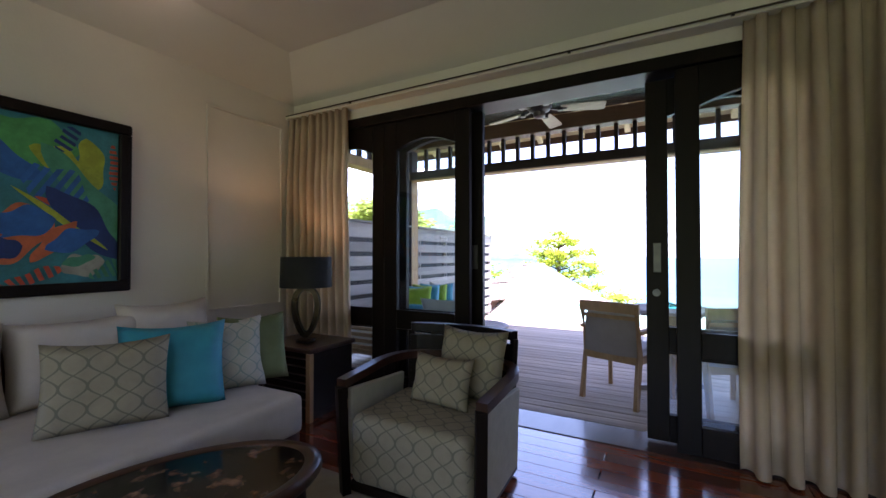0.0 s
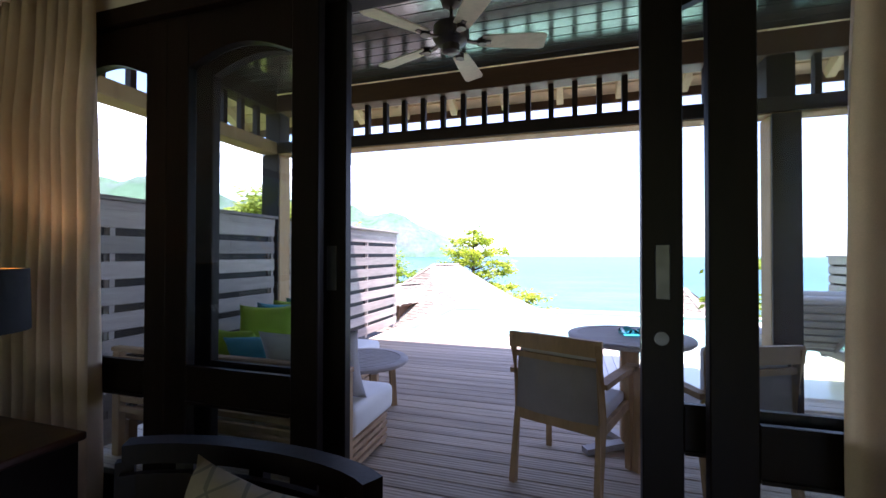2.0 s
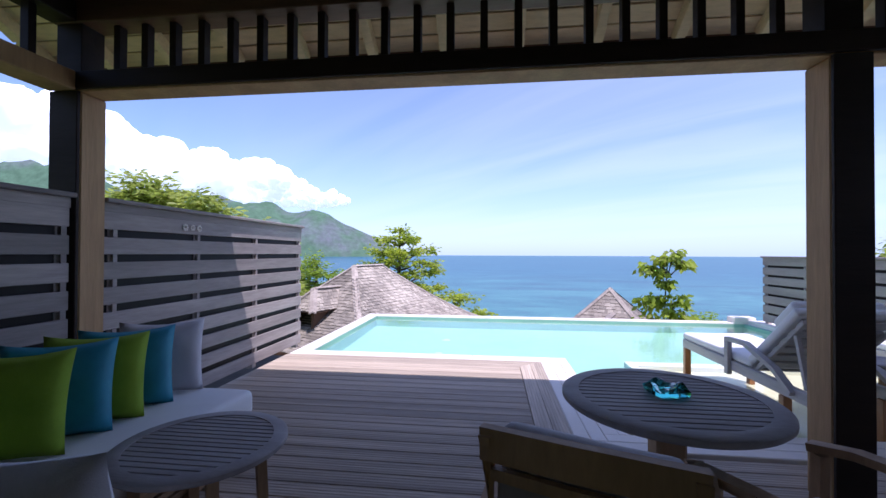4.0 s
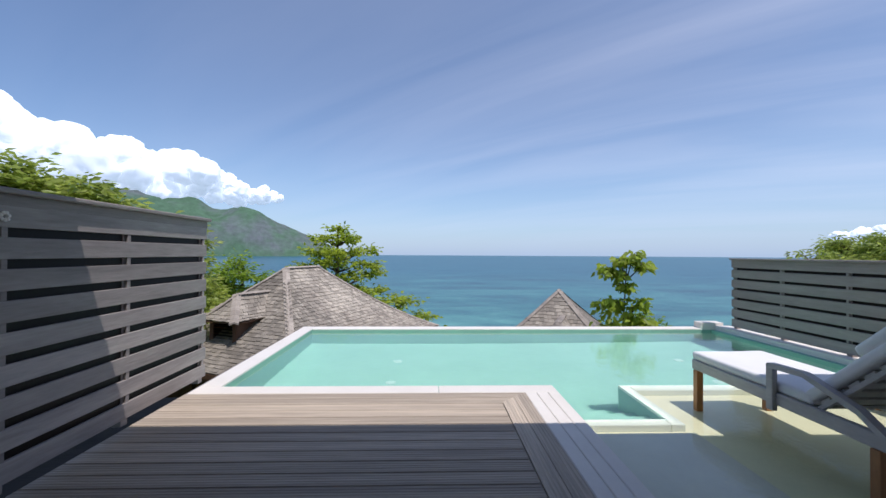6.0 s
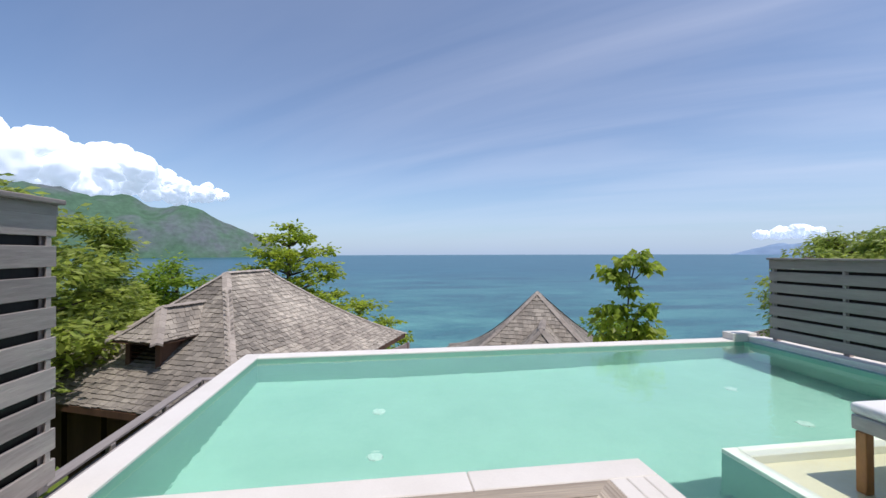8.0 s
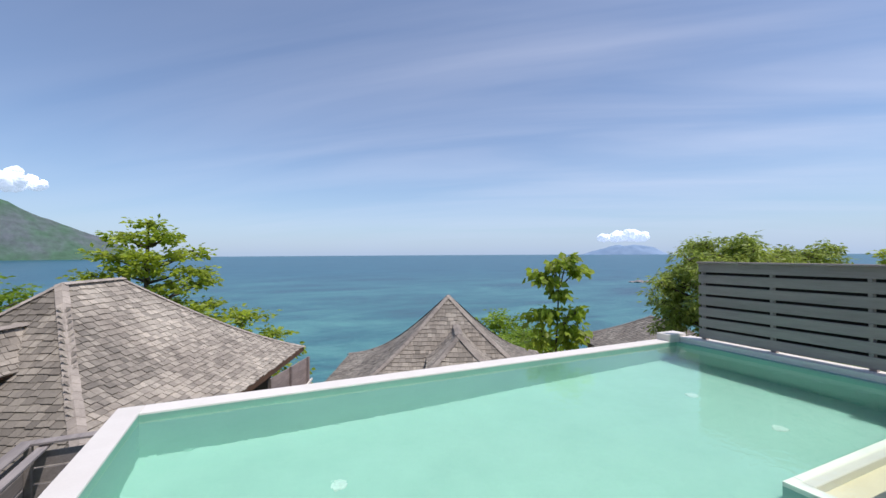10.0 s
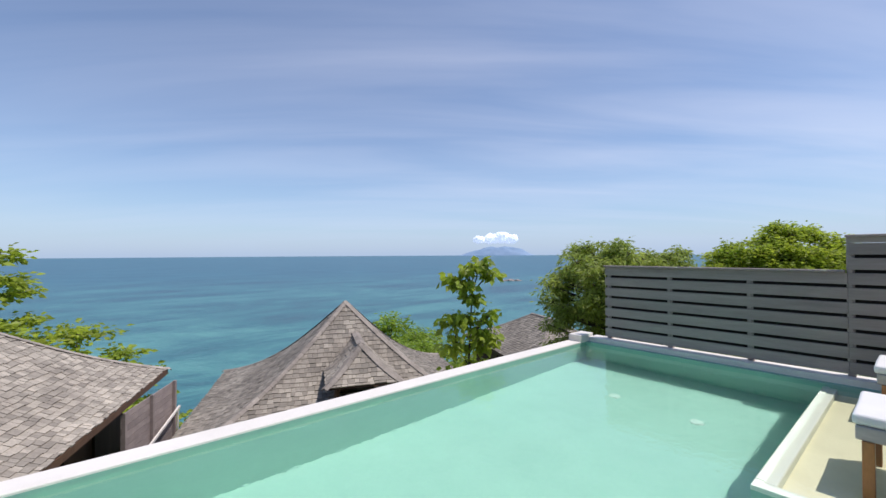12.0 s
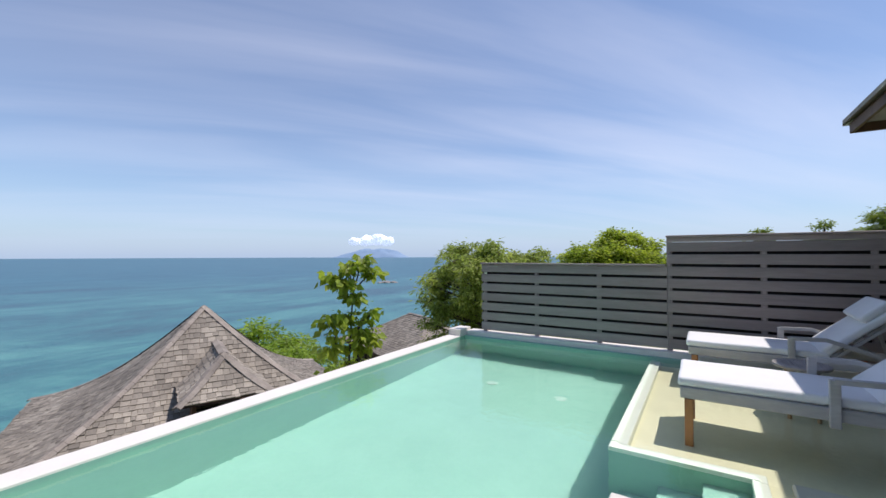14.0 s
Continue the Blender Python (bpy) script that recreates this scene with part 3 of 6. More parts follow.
def curtain(label, x0, x1, y, z0, z1, folds, flare, anchor=0.5):
    e = thing("curtain", label, "curtain", (0, 0, 0))
    n, rows = folds * 12, 22
    bm = bmesh.new()
    grid = []
    for j in range(rows + 1):
        t = j / rows
        z = z1 + (z0 - z1) * t
        row = []
        for i in range(n + 1):
            u = i / n
            ph = folds * 2 * math.pi * (u + 0.012 * math.sin(9 * u + 2.2 * t))
            amp = 0.036 + 0.046 * min(1, t * 4)
            amp *= 0.85 + 0.45 * noise.noise(Vector((u * folds * 0.7, t * 0.8, x0)))
            xx = x0 + (x1 - x0) * u + flare * min(1, t * 1.6) * (u - anchor)
            row.append(bm.verts.new((xx - 0.10 * (x1 - x0) / folds * math.sin(2 * ph), y + amp * math.sin(ph) + 0.012 * noise.noise(Vector((xx * 3, z * 1.5, 0))), z)))
        grid.append(row)
    for j in range(rows):
        for i in range(n):
            bm.faces.new((grid[j][i], grid[j][i + 1], grid[j + 1][i + 1], grid[j + 1][i])).smooth = True
    r = bmesh.ops.solidify(bm, geom=bm.faces[:], thickness=0.006)
    part("drape", bm, CURTAIN, e)
    return e


curtain("gathered sand-coloured curtain beside the glazed doors", -2.72, -1.97, 3.372, 0.02, 2.568, 9, 0.05, 0.0)
curtain("long gathered sand-coloured curtain touching the floor", 0.955, 2.02, 3.372, 0.015, 2.568, 9, 0.05)
rail = thing("curtain_rail", "thin dark metal curtain rail", "curtain rail")
part("track", rod(bmesh.new(), (-2.7, 3.318, 2.59), (3.15, 3.318, 2.59), 0.006), FAN_METAL, rail)
for x in (-1.9, 0.0, 0.9, 2.9):
    part("bracket", slab((x - 0.008, 3.318, 2.582), (x + 0.008, 3.345, 2.598)), FAN_METAL, rail)

# ---- room furniture ----
def sofa():
    s = thing("sofa", "long cream upholstered sofa with mahogany frame", "sofa")
    part("base_frame", slab((-2.70, -0.9, 0.08), (-1.36, 2.30, 0.20), 0.015), RED_WOOD, s)
    part("seat_cushion", padded((-2.45, -0.85, 0.20), (-1.30, 2.27, 0.43), 0.05, 3, 0.012), LINEN, s)
    part("back_panel", slab((-2.68, -0.9, 0.20), (-2.55, 2.46, 0.80), 0.02), RED_WOOD, s)
    for x in (-2.62, -1.44):
        for y in (-0.82, 2.2):
            part("leg", slab((x - 0.03, y - 0.03, 0.0), (x + 0.03, y + 0.03, 0.09), 0.006), RED_WOOD, s)


sofa()


def cushion(label, w, h, d, mat, place, lean, turn, seed, roll=0.0):
    c = new("scatter_cushion", mesh_of("scatter_cushion", cushion_mesh(w, h, d, seed), mat))
    c.matrix_basis = Matrix.Translation(place) @ pose(0, 0, 0, 0, 0, turn) @ pose(0, 0, 0, lean, roll, 0) @ Matrix.Translation((0, 0, h / 2))
    return tagged(c, label, "cushion", "cushions")


# back cushions of the sofa, then the scatter cushions in front
cushion("large cream linen back cushion on the sofa", 0.66, 0.48, 0.24, LINEN, (-2.30, 0.98, 0.42), -14, 90, 1)
cushion("large cream linen back cushion on the sofa", 0.66, 0.47, 0.24, LINEN, (-2.34, 1.62, 0.42), -14, 90, 2)
cushion("large cream linen back cushion on the sofa", 0.58, 0.52, 0.24, LINEN, (-2.34, 2.10, 0.42), -14, 90, 3)
cushion("beige trellis-patterned cushion on the sofa", 0.50, 0.42, 0.18, TRELLIS, (-1.73, 1.47, 0.42), -14, 62, 4)
cushion("turquoise satin cushion on the sofa", 0.50, 0.46, 0.17, TURQ, (-1.72, 1.76, 0.42), -16, 60, 5)
cushion("pale trellis-patterned cushion on the sofa", 0.42, 0.44, 0.16, TRELLIS_LIGHT, (-1.74, 2.10, 0.42), -15, 70, 6)
cushion("sage green velvet cushion with dark piping on the sofa", 0.42, 0.44, 0.16, SAGE, (-1.74, 2.28, 0.42), -12, 72, 7)


def end_table():
    e = thing("end_table", "dark wood end table with louvred front and pale corner post", "table", (-2.02, 2.97, 0))
    w, d, h = 0.29, 0.25, 0.54
    part("tabletop", slab((-w, -d, h - 0.035), (w, d, h), 0.012, 3), RED_WOOD, e)
    part("carcass", slab((-w + 0.03, -d + 0.03, 0.05), (w - 0.02, d - 0.02, h - 0.036), 0.004), DARK_WOOD, e)
    part("plinth", slab((-w + 0.05, -d + 0.05, 0.0), (w - 0.05, d - 0.05, 0.049)), DARK_WOOD, e)
    for k in range(7):
        bm = slab((-w + 0.05, -0.02, -0.004), (w - 0.06, 0.02, 0.004), 0.002)
        bm.transform(Matrix.Translation((0, -d + 0.018, 0.10 + 0.06 * k)) @ Matrix.Rotation(radians(-28), 4, "X"))
        part("louvre", bm, RED_WOOD, e)
    for x in (-w + 0.025, w - 0.03):
        part("corner_post", slab((x - 0.022, -d + 0.004, 0.0), (x + 0.022, -d + 0.045, h - 0.036), 0.004), TEAK if x > 0 else RED_WOOD, e)


end_table()


def table_lamp():
    e = thing("table_lamp", "lit table lamp with black drum shade and open oval bronze base", "lamp", (-2.02, 2.95, 0.54))
    part("foot", lathe([(0.0, 0.0), (0.075, 0.0), (0.08, 0.01), (0.07, 0.022), (0.02, 0.03), (0.018, 0.08), (0.0, 0.08)], 28), FAN_METAL, e)
    pts = []
    for i in range(40):
        a = 2 * math.pi * i / 40
        z = 0.238 + 0.19 * math.sin(a)
        r = 0.088 * math.cos(a) * (1.0 + 0.28 * math.sin(a))
        pts.append((r * 0.84, r * 0.55, z))
    bm = bmesh.new()
    rings = []
    for i, p in enumerate(pts):
        d = (Vector(pts[(i + 1) % 40]) - Vector(pts[i - 1])).normalized()
        out = Vector((-0.55, 0.84, 0))
        across = d.cross(out).normalized()
        rings.append([bm.verts.new(Vector(p) + out * a * 0.03 + across * b * 0.02) for a, b in ((-1, -1), (1, -1), (1, 1), (-1, 1))])
    for i in range(40):
        p, q = rings[i], rings[(i + 1) % 40]
        for k in range(4):
            bm.faces.new((p[k], p[(k + 1) % 4], q[(k + 1) % 4], q[k]))
    bmesh.ops.recalc_face_normals(bm, faces=bm.faces)
    part("oval_ring", smooth(bm, 0.9), BRASS, e)
    part("stem", rod(bmesh.new(), (0, 0, 0.42), (0, 0, 0.62), 0.008), FAN_METAL, e)
    shade = part("shade", lathe([(0.198, 0.435), (0.205, 0.435), (0.198, 0.68), (0.191, 0.68), (0.198, 0.435)], 48), SHADE, e)
    part("shade_lining", lathe([(0.1965, 0.437), (0.1895, 0.677), (0.1885, 0.677), (0.1955, 0.437), (0.1965, 0.437)], 48), SHADE_IN, shade, "gold shade lining")


table_lamp()


def picture():
    e = thing("painting", "bright abstract tropical painting in a black ribbed frame", "painting", (-2.745, 1.345, 1.56))
    y0, y1, z0, z1 = -0.66, 0.66, -0.57, 0.57
    part("canvas", slab((0.004, y0 + 0.05, z0 + 0.05), (0.018, y1 - 0.05, z1 - 0.05)), PAINT["teal"], e)
    # colour, middle (along, up), half length, half width, tilt, stripes across
    strokes = [("green", 0.13, 0.36, 0.26, 0.13, -8, 0), ("lime", 0.27, 0.27, 0.14, 0.07, -20, 0), ("blue", -0.05, 0.25, 0.28, 0.09, -24, 0), ("lime", 0.44, 0.26, 0.17, 0.075, 100, 0),
               ("red", 0.565, 0.27, 0.16, 0.028, 92, 9), ("navy", 0.32, 0.40, 0.10, 0.05, 60, 5), ("leaf", 0.45, 0.02, 0.42, 0.09, -52, 0), ("blue", 0.26, 0.09, 0.20, 0.12, -30, 8),
               ("red", 0.30, -0.02, 0.14, 0.022, -18, 0), ("navy", 0.42, -0.13, 0.30, 0.09, -48, 0), ("lime", 0.30, -0.11, 0.30, 0.018, -38, 0), ("orange", 0.06, -0.20, 0.22, 0.15, 25, 0),
               ("blue", 0.10, -0.14, 0.17, 0.09, 12, 0), ("orange", 0.26, -0.24, 0.17, 0.05, 50, 0), ("blue", 0.35, -0.23, 0.15, 0.06, 25, 0), ("navy", 0.02, -0.29, 0.10, 0.07, 10, 0),
               ("cream", 0.40, -0.39, 0.12, 0.07, 12, 0), ("leaf", 0.38, -0.36, 0.09, 0.03, 15, 0), ("red", 0.16, -0.46, 0.16, 0.04, 22, 7), ("leaf", 0.54, -0.42, 0.12, 0.05, 25, 6),
               ("lime", -0.18, 0.02, 0.16, 0.06, 70, 0), ("red", -0.20, -0.26, 0.24, 0.06, 12, 0), ("green", -0.34, 0.28, 0.25, 0.12, 30, 0), ("blue", -0.40, -0.05, 0.24, 0.12, -40, 6),
               ("navy", -0.28, -0.42, 0.28, 0.07, 8, 0), ("orange", -0.47, -0.34, 0.13, 0.05, 60, 0), ("lime", -0.50, 0.10, 0.12, 0.05, 80, 0)]
    for k, (colour, u, v, l, w, tilt, stripes) in enumerate(strokes):
        spans = [(i / stripes, (i + 0.55) / stripes) for i in range(stripes)] if stripes else [(0.0, 1.0)]
        c, sn = math.cos(radians(tilt)), math.sin(radians(tilt))
        for f0, f1 in spans:
            n = 4 if stripes else 18
            ts = [-1 + 2 * (f0 + (f1 - f0) * i / n) for i in range(n + 1)]
            edge = [(l * t, w * (1 - t * t) ** 0.7 * (1 + 0.25 * math.sin(5 * t + k))) for t in ts] + [(l * t, -w * (1 - t * t) ** 0.7 * (1 + 0.2 * math.sin(4 * t + 2 * k))) for t in ts[::-1]]
            pts = [(max(y0 + 0.072, min(y1 - 0.072, u + p * c - q * sn)), max(z0 + 0.072, min(z1 - 0.072, v + p * sn + q * c))) for p, q in edge]
            bm = bmesh.new()
            bm.faces.new([bm.verts.new((0.0186 + 0.0004 * k, p, q)) for p, q in pts])
            bmesh.ops.remove_doubles(bm, verts=bm.verts, dist=1e-4)
            part("painted_stripe" if stripes else "painted_shape", bm, PAINT[colour], e)
    for a, b in (((0, y0, z0), (0.05, y1, z0 + 0.07)), ((0, y0, z1 - 0.07), (0.05, y1, z1)), ((0, y0, z0 + 0.07), (0.05, y0 + 0.07, z1 - 0.07)), ((0, y1 - 0.07, z0 + 0.07), (0.05, y1, z1 - 0.07))):
        part("frame_bar", slab(a, b, 0.008), DARK_WOOD, e)
    bm = bmesh.new()
    for i in range(60):
        z = z0 + 0.01 + i * (z1 - z0 - 0.02) / 60
        box(bm, (0.048, y1 - 0.022, z), (0.056, y1 - 0.004, z + 0.009))
    part("ribbing", bm, DARK_WOOD, e)


picture()


def armchair():
    e = thing("armchair", "barrel armchair with mahogany frame and trellis-patterned seat", "armchair", (-0.535, 2.49, 0), 2)
    part("base", slab((-0.36, -0.30, 0.015), (0.36, 0.30, 0.08), 0.015), DARK_WOOD, e)
    part("seat", padded((-0.33, -0.34, 0.08), (0.33, 0.22, 0.43), 0.06, 4, 0.010, 3.0, True), TRELLIS, e)
    arc = []
    for i in range(25):
        a = math.pi * i / 24
        arc.append((0.40 * math.cos(a) * (1.0 if abs(math.cos(a)) < 0.9 else 1.0), 0.02 + 0.33 * math.sin(a) ** 0.8, 0.60 + 0.02 * math.sin(a)))
    arm = [(0.385, -0.33, 0.575)] + arc + [(-0.385, -0.33, 0.575)]
    part("arm_rail", smooth(sweep(arm, 0.055, 0.045), 0.5), RED_WOOD, e)
    for s in (-1, 1):
        bm = sweep([(s * 0.385, -0.335, 0.56), (s * 0.37, -0.31, 0.0)], 0.05, 0.045)
        part("front_leg", bm, DARK_WOOD, e)
        bm = prism([(-0.27, 0.09), (0.20, 0.09), (0.24, 0.50), (-0.28, 0.54)], 0.03, 0.006)
        bm.transform(Matrix.Translation((s * 0.372, 0, 0)) @ Matrix.Rotation(radians(90), 4, "Z"))
        part("side_panel", bm, TRELLIS_LIGHT, e)
    back = [(0.27 * math.cos(math.pi * (0.12 + 0.76 * i / 12)) / 0.92 * 1.25, 0.25 + 0.12 * math.sin(math.pi * (0.12 + 0.76 * i / 12)), 0.775) for i in range(13)]
    part("back_rail", smooth(sweep(back, 0.05, 0.05), 0.5), DARK_WOOD, e)
    for i in (0, 3, 6, 9, 12):
        x, y, z = back[i]
        part("back_spindle", sweep([(x * 0.92, y - 0.03, 0.10), (x, y, 0.755)], 0.04, 0.03), DARK_WOOD, e)
    shell = [(x * 0.97, y - 0.025, 0.42) for x, y, z in back]
    part("inner_back", sweep(shell, 0.018, 0.62), DARK_WOOD, e)


armchair()
cushion("square trellis-patterned cushion leaning on the armchair back", 0.44, 0.40, 0.14, TRELLIS, (-0.43, 2.63, 0.425), -14, -8, 8)
cushion("small oblong trellis-patterned cushion on the armchair", 0.38, 0.27, 0.12, TRELLIS, (-0.52, 2.46, 0.425), -16, -6, 9)


def coffee_table():
    e = thing("coffee_table", "oval mahogany coffee table with polished dark marble top", "table", (-0.94, 1.37, 0), 66)
    part("marble_top", lathe([(0.0, 0.385), (0.43, 0.385), (0.43, 0.412), (0.0, 0.412)], 56, 0.62), MARBLE, e)
    part("rim", lathe([(0.425, 0.36), (0.485, 0.365), (0.50, 0.385), (0.495, 0.41), (0.48, 0.42), (0.445, 0.42), (0.428, 0.413), (0.425, 0.36)], 56, 0.62), RED_WOOD, e)
    part("drum", lathe([(0.40, 0.0), (0.44, 0.18), (0.43, 0.37), (0.38, 0.37), (0.39, 0.18), (0.36, 0.0), (0.40, 0.0)], 56, 0.62), DARK_WOOD, e)


coffee_table()
rug = part("rug", slab((-1.75, 0.2, 0.001), (-0.42, 2.30, 0.012), 0.004), RUG)
tagged(rug, "pale woven rug under the coffee table", "rug")

for ob in [o for o in scene.objects if o not in before_room and o.parent is None]:
    ob.matrix_basis = ROOM @ ob.matrix_basis

# ---- veranda ----
def plain(name, a, b, mat, label, category="beam", bevel=0.006, kind="structure"):
    return tagged(part(name, slab(a, b, bevel), mat), label, category, kind=kind)


# posts and beam get a thin, much darker board on their house side
for x0, x1 in ((-2.79, -2.59), (1.722, 1.905), (4.7, 4.9)):
    post = plain("veranda_post", (x0, 5.47, 0.0), (x1, 5.65, 2.319), POST_WOOD, "weathered timber veranda post with a dark inner facing", "post", 0.01)
    part("facing_board", slab((x0, 5.445, 0.0), (x1, 5.469, 2.319), 0.004), BEAM_WOOD, post, "dark facing board")
beam = plain("veranda_beam", (-2.79, 5.47, 2.32), (5.0, 5.65, 2.44), POST_WOOD, "heavy timber beam over the veranda edge with a dark inner face")
part("facing_board", slab((-2.79, 5.445, 2.33), (5.0, 5.469, 2.44), 0.004), BEAM_WOOD, beam, "dark facing board")
plain("side_beam", (-2.79, 3.55, 2.32), (-2.60, 5.448, 2.44), POST_WOOD, "timber side beam of the veranda")
plain("upper_beam", (-2.79, 5.46, 2.76), (5.0, 5.64, 2.94), BEAM_BROWN, "dark upper beam above the lattice")
plain("upper_side_beam", (-2.79, 3.55, 2.76), (-2.61, 5.458, 2.94), BEAM_WOOD, "dark upper side beam above the lattice")


def lattice(name, along, start, stop, fixed, z0, z1):
    e = thing(name, "row of dark upright timber lattice bars", "lattice", kind="structure")
    n = round((stop - start) / 0.2)
    bar = mesh_of("lattice_bar", slab((-0.022, -0.03, 0), (0.022, 0.03, z1 - z0), 0.003), BEAM_WOOD)
    for i in range(1, n):
        v = start + (stop - start) * i / n
        piece("lattice_bar", bar, e, pose(v, fixed, z0, 0, 0, 0) if along == "x" else pose(fixed, v, z0, 0, 0, 90))


lattice("veranda_lattice", "x", -2.59, 1.72, 5.55, 2.441, 2.759)
lattice("veranda_lattice_east", "x", 1.84, 4.85, 5.55, 2.441, 2.759)
lattice("veranda_lattice_side", "y", 3.6, 5.45, -2.69, 2.441, 2.759)
for x in (-2.59, 1.70, 4.75):
    plain("lattice_post", (x - (0.18 if x < 0 else 0), 5.47, 2.441), (x + (0 if x < 0 else 0.18), 5.63, 2.759), BEAM_WOOD, "dark short post in the lattice", "post", 0.004)

vceil = thing("veranda_ceiling", "glossy brown boarded veranda ceiling", "ceiling", kind="structure")
bm = bmesh.new()
for i in range(16):
    y = 3.56 + i * 0.117
    box(bm, (-2.62, y, 2.935), (5.0, y + 0.112, 2.955), 0.003)
box(bm, (-2.9, 3.56, 2.957), (5.0, 5.46, 2.98))
part("ceiling_boards", bm, VER_CEIL, vceil)

# the main roof: boards on rafters, falling to the eaves
SLOPE = math.atan2(0.52, 0.95)
roof = thing("villa_roof", "shingled villa roof with cream boarded eaves", "roof", kind="structure")
EAVE_Y, EAVE_Z = 6.45, 2.875
def roof_z(y):
    return EAVE_Z + 0.06 + (EAVE_Y - y) * math.tan(SLOPE)
for i in range(12):
    y = EAVE_Y - 0.066 - i * 0.128
    rb = mesh_of("eave_board", slab((-4.05, -0.066, 0.0), (5.06 - (EAVE_Y - y) - 0.05, 0.066, 0.02), 0.002), SOFFIT)
    piece("eave_board", rb, roof, pose(0, y, roof_z(y), -math.degrees(SLOPE), 0, 0))
raf = mesh_of("rafter", slab((-0.035, -1.0, -0.10), (0.035, 0.0, 0.0), 0.004), SOFFIT)
for i in range(14):
    x = -3.85 + i * 0.58
    piece("rafter", raf, roof, pose(x, EAVE_Y - 0.03, roof_z(EAVE_Y - 0.03) - 0.002, -math.degrees(SLOPE), 0, 0))
part("fascia", slab((-4.05, EAVE_Y - 0.015, EAVE_Z - 0.02), (5.07, EAVE_Y + 0.02, EAVE_Z + 0.10), 0.004), RED_CEDAR, roof)
bm = bmesh.new()
z = EAVE_Z + 0.10
for a in ([(-4.1, 6.53, z), (5.10, 6.53, z), (0.6, 2.0, z + 2.5), (-4.1, 2.0, z + 2.5)], [(-4.1, 6.53, z + 0.05), (5.10, 6.53, z + 0.05), (0.6, 2.0, z + 2.55), (-4.1, 2.0, z + 2.55)]):
    bm.faces.new([bm.verts.new(p) for p in a])
bm.verts.ensure_lookup_table()
for i in range(4):
    j = (i + 1) % 4
    bm.faces.new([bm.verts[k] for k in (i, j, j + 4, i + 4)])
for a in ([(-4.1, 2.0, z + 2.55), (0.6, 2.0, z + 2.55), (5.10, -4.2, z - 0.2), (-4.1, -4.2, z - 0.2)],
          [(5.10, 6.53, z + 0.05), (5.10, -4.2, z - 0.2), (0.6, 2.0, z + 2.55)], [(5.10, 6.53, z - 0.02), (5.10, -4.2, z - 0.25), (0.6, 2.0, z + 2.45)],
          [(5.10, 6.53, z + 0.05), (5.10, -4.2, z - 0.2), (5.10, -4.2, z - 0.25), (5.10, 6.53, z - 0.02)]):
    bm.faces.new([bm.verts.new(p) for p in a])
bmesh.ops.recalc_face_normals(bm, faces=bm.faces)
part("roof_skin", bm, SHINGLE_CAP, roof)
part("fascia", slab((5.065, 3.0, EAVE_Z - 0.02), (5.098, EAVE_Y + 0.02, EAVE_Z + 0.085), 0.004), RED_CEDAR, roof)
bm = bmesh.new()
for x in (-2.9,):
    f = [bm.verts.new(p) for p in ((x, 3.6, 2.9), (x, 5.5, 2.9), (x, 5.5, z + 0.55), (x, 2.0, z + 2.5), (x, -3.9, z), (x, -3.6, 2.9))]
    bm.faces.new(f)
bmesh.ops.solidify(bm, geom=bm.faces[:], thickness=0.05)
part("gable", bm, RED_CEDAR, roof)


def ceiling_fan():
    e = thing("ceiling_fan", "five-bladed veranda ceiling fan with bleached blades, at rest", "fan", (-0.43, 4.42, 2.685))
    part("canopy", lathe([(0.0, 0.249), (0.07, 0.249), (0.06, 0.22), (0.02, 0.20), (0.0, 0.20)], 24), FAN_METAL, e)
    part("downrod", rod(bmesh.new(), (0, 0, 0.08), (0, 0, 0.22), 0.012), FAN_METAL, e)
    part("motor", lathe([(0.0, 0.10), (0.06, 0.10), (0.115, 0.07), (0.12, 0.0), (0.10, -0.03), (0.06, -0.05), (0.055, -0.09), (0.03, -0.105), (0.0, -0.105)], 28), FAN_METAL, e)
    outline = [(0.20, -0.052), (0.34, -0.062), (0.58, -0.072), (0.61, -0.058), (0.61, 0.058), (0.58, 0.072), (0.34, 0.062), (0.20, 0.052)]
    for k in range(5):
        a = radians(FAN_TURN + 72 * k)
        bm = prism(outline, 0.01, 0.002)
        bm.transform(Matrix.Rotation(a, 4, "Z") @ Matrix.Translation((0, 0, -0.02)) @ Matrix.Rotation(radians(90 - 12), 4, "X"))
        blade = part("blade", bm, BLADE, e, "bleached timber fan blade")
        bm = sweep([(0.08, 0, -0.01), (0.15, 0, -0.03), (0.26, 0, -0.026)], 0.03, 0.012)
        rod(bm, (0.20, 0, -0.045), (0.20, 0, -0.01), 0.03, n=14)
        bm.transform(Matrix.Rotation(a, 4, "Z"))
        part("blade_iron", bm, FAN_METAL, blade, "dark bronze blade bracket")


FAN_TURN = 16.0
ceiling_fan()

# ---- deck and pool ----
deck = thing("deck", "weathered timber deck of grooved boards", "deck", kind="structure")
part("deck_base", slab((-2.9, 3.545, -0.4), (0.56, 8.228, -0.03)), BEAM_WOOD, deck)
part("deck_base_east", slab((0.562, 3.545, -0.4), (4.9, 5.98, -0.03)), BEAM_WOOD, deck)


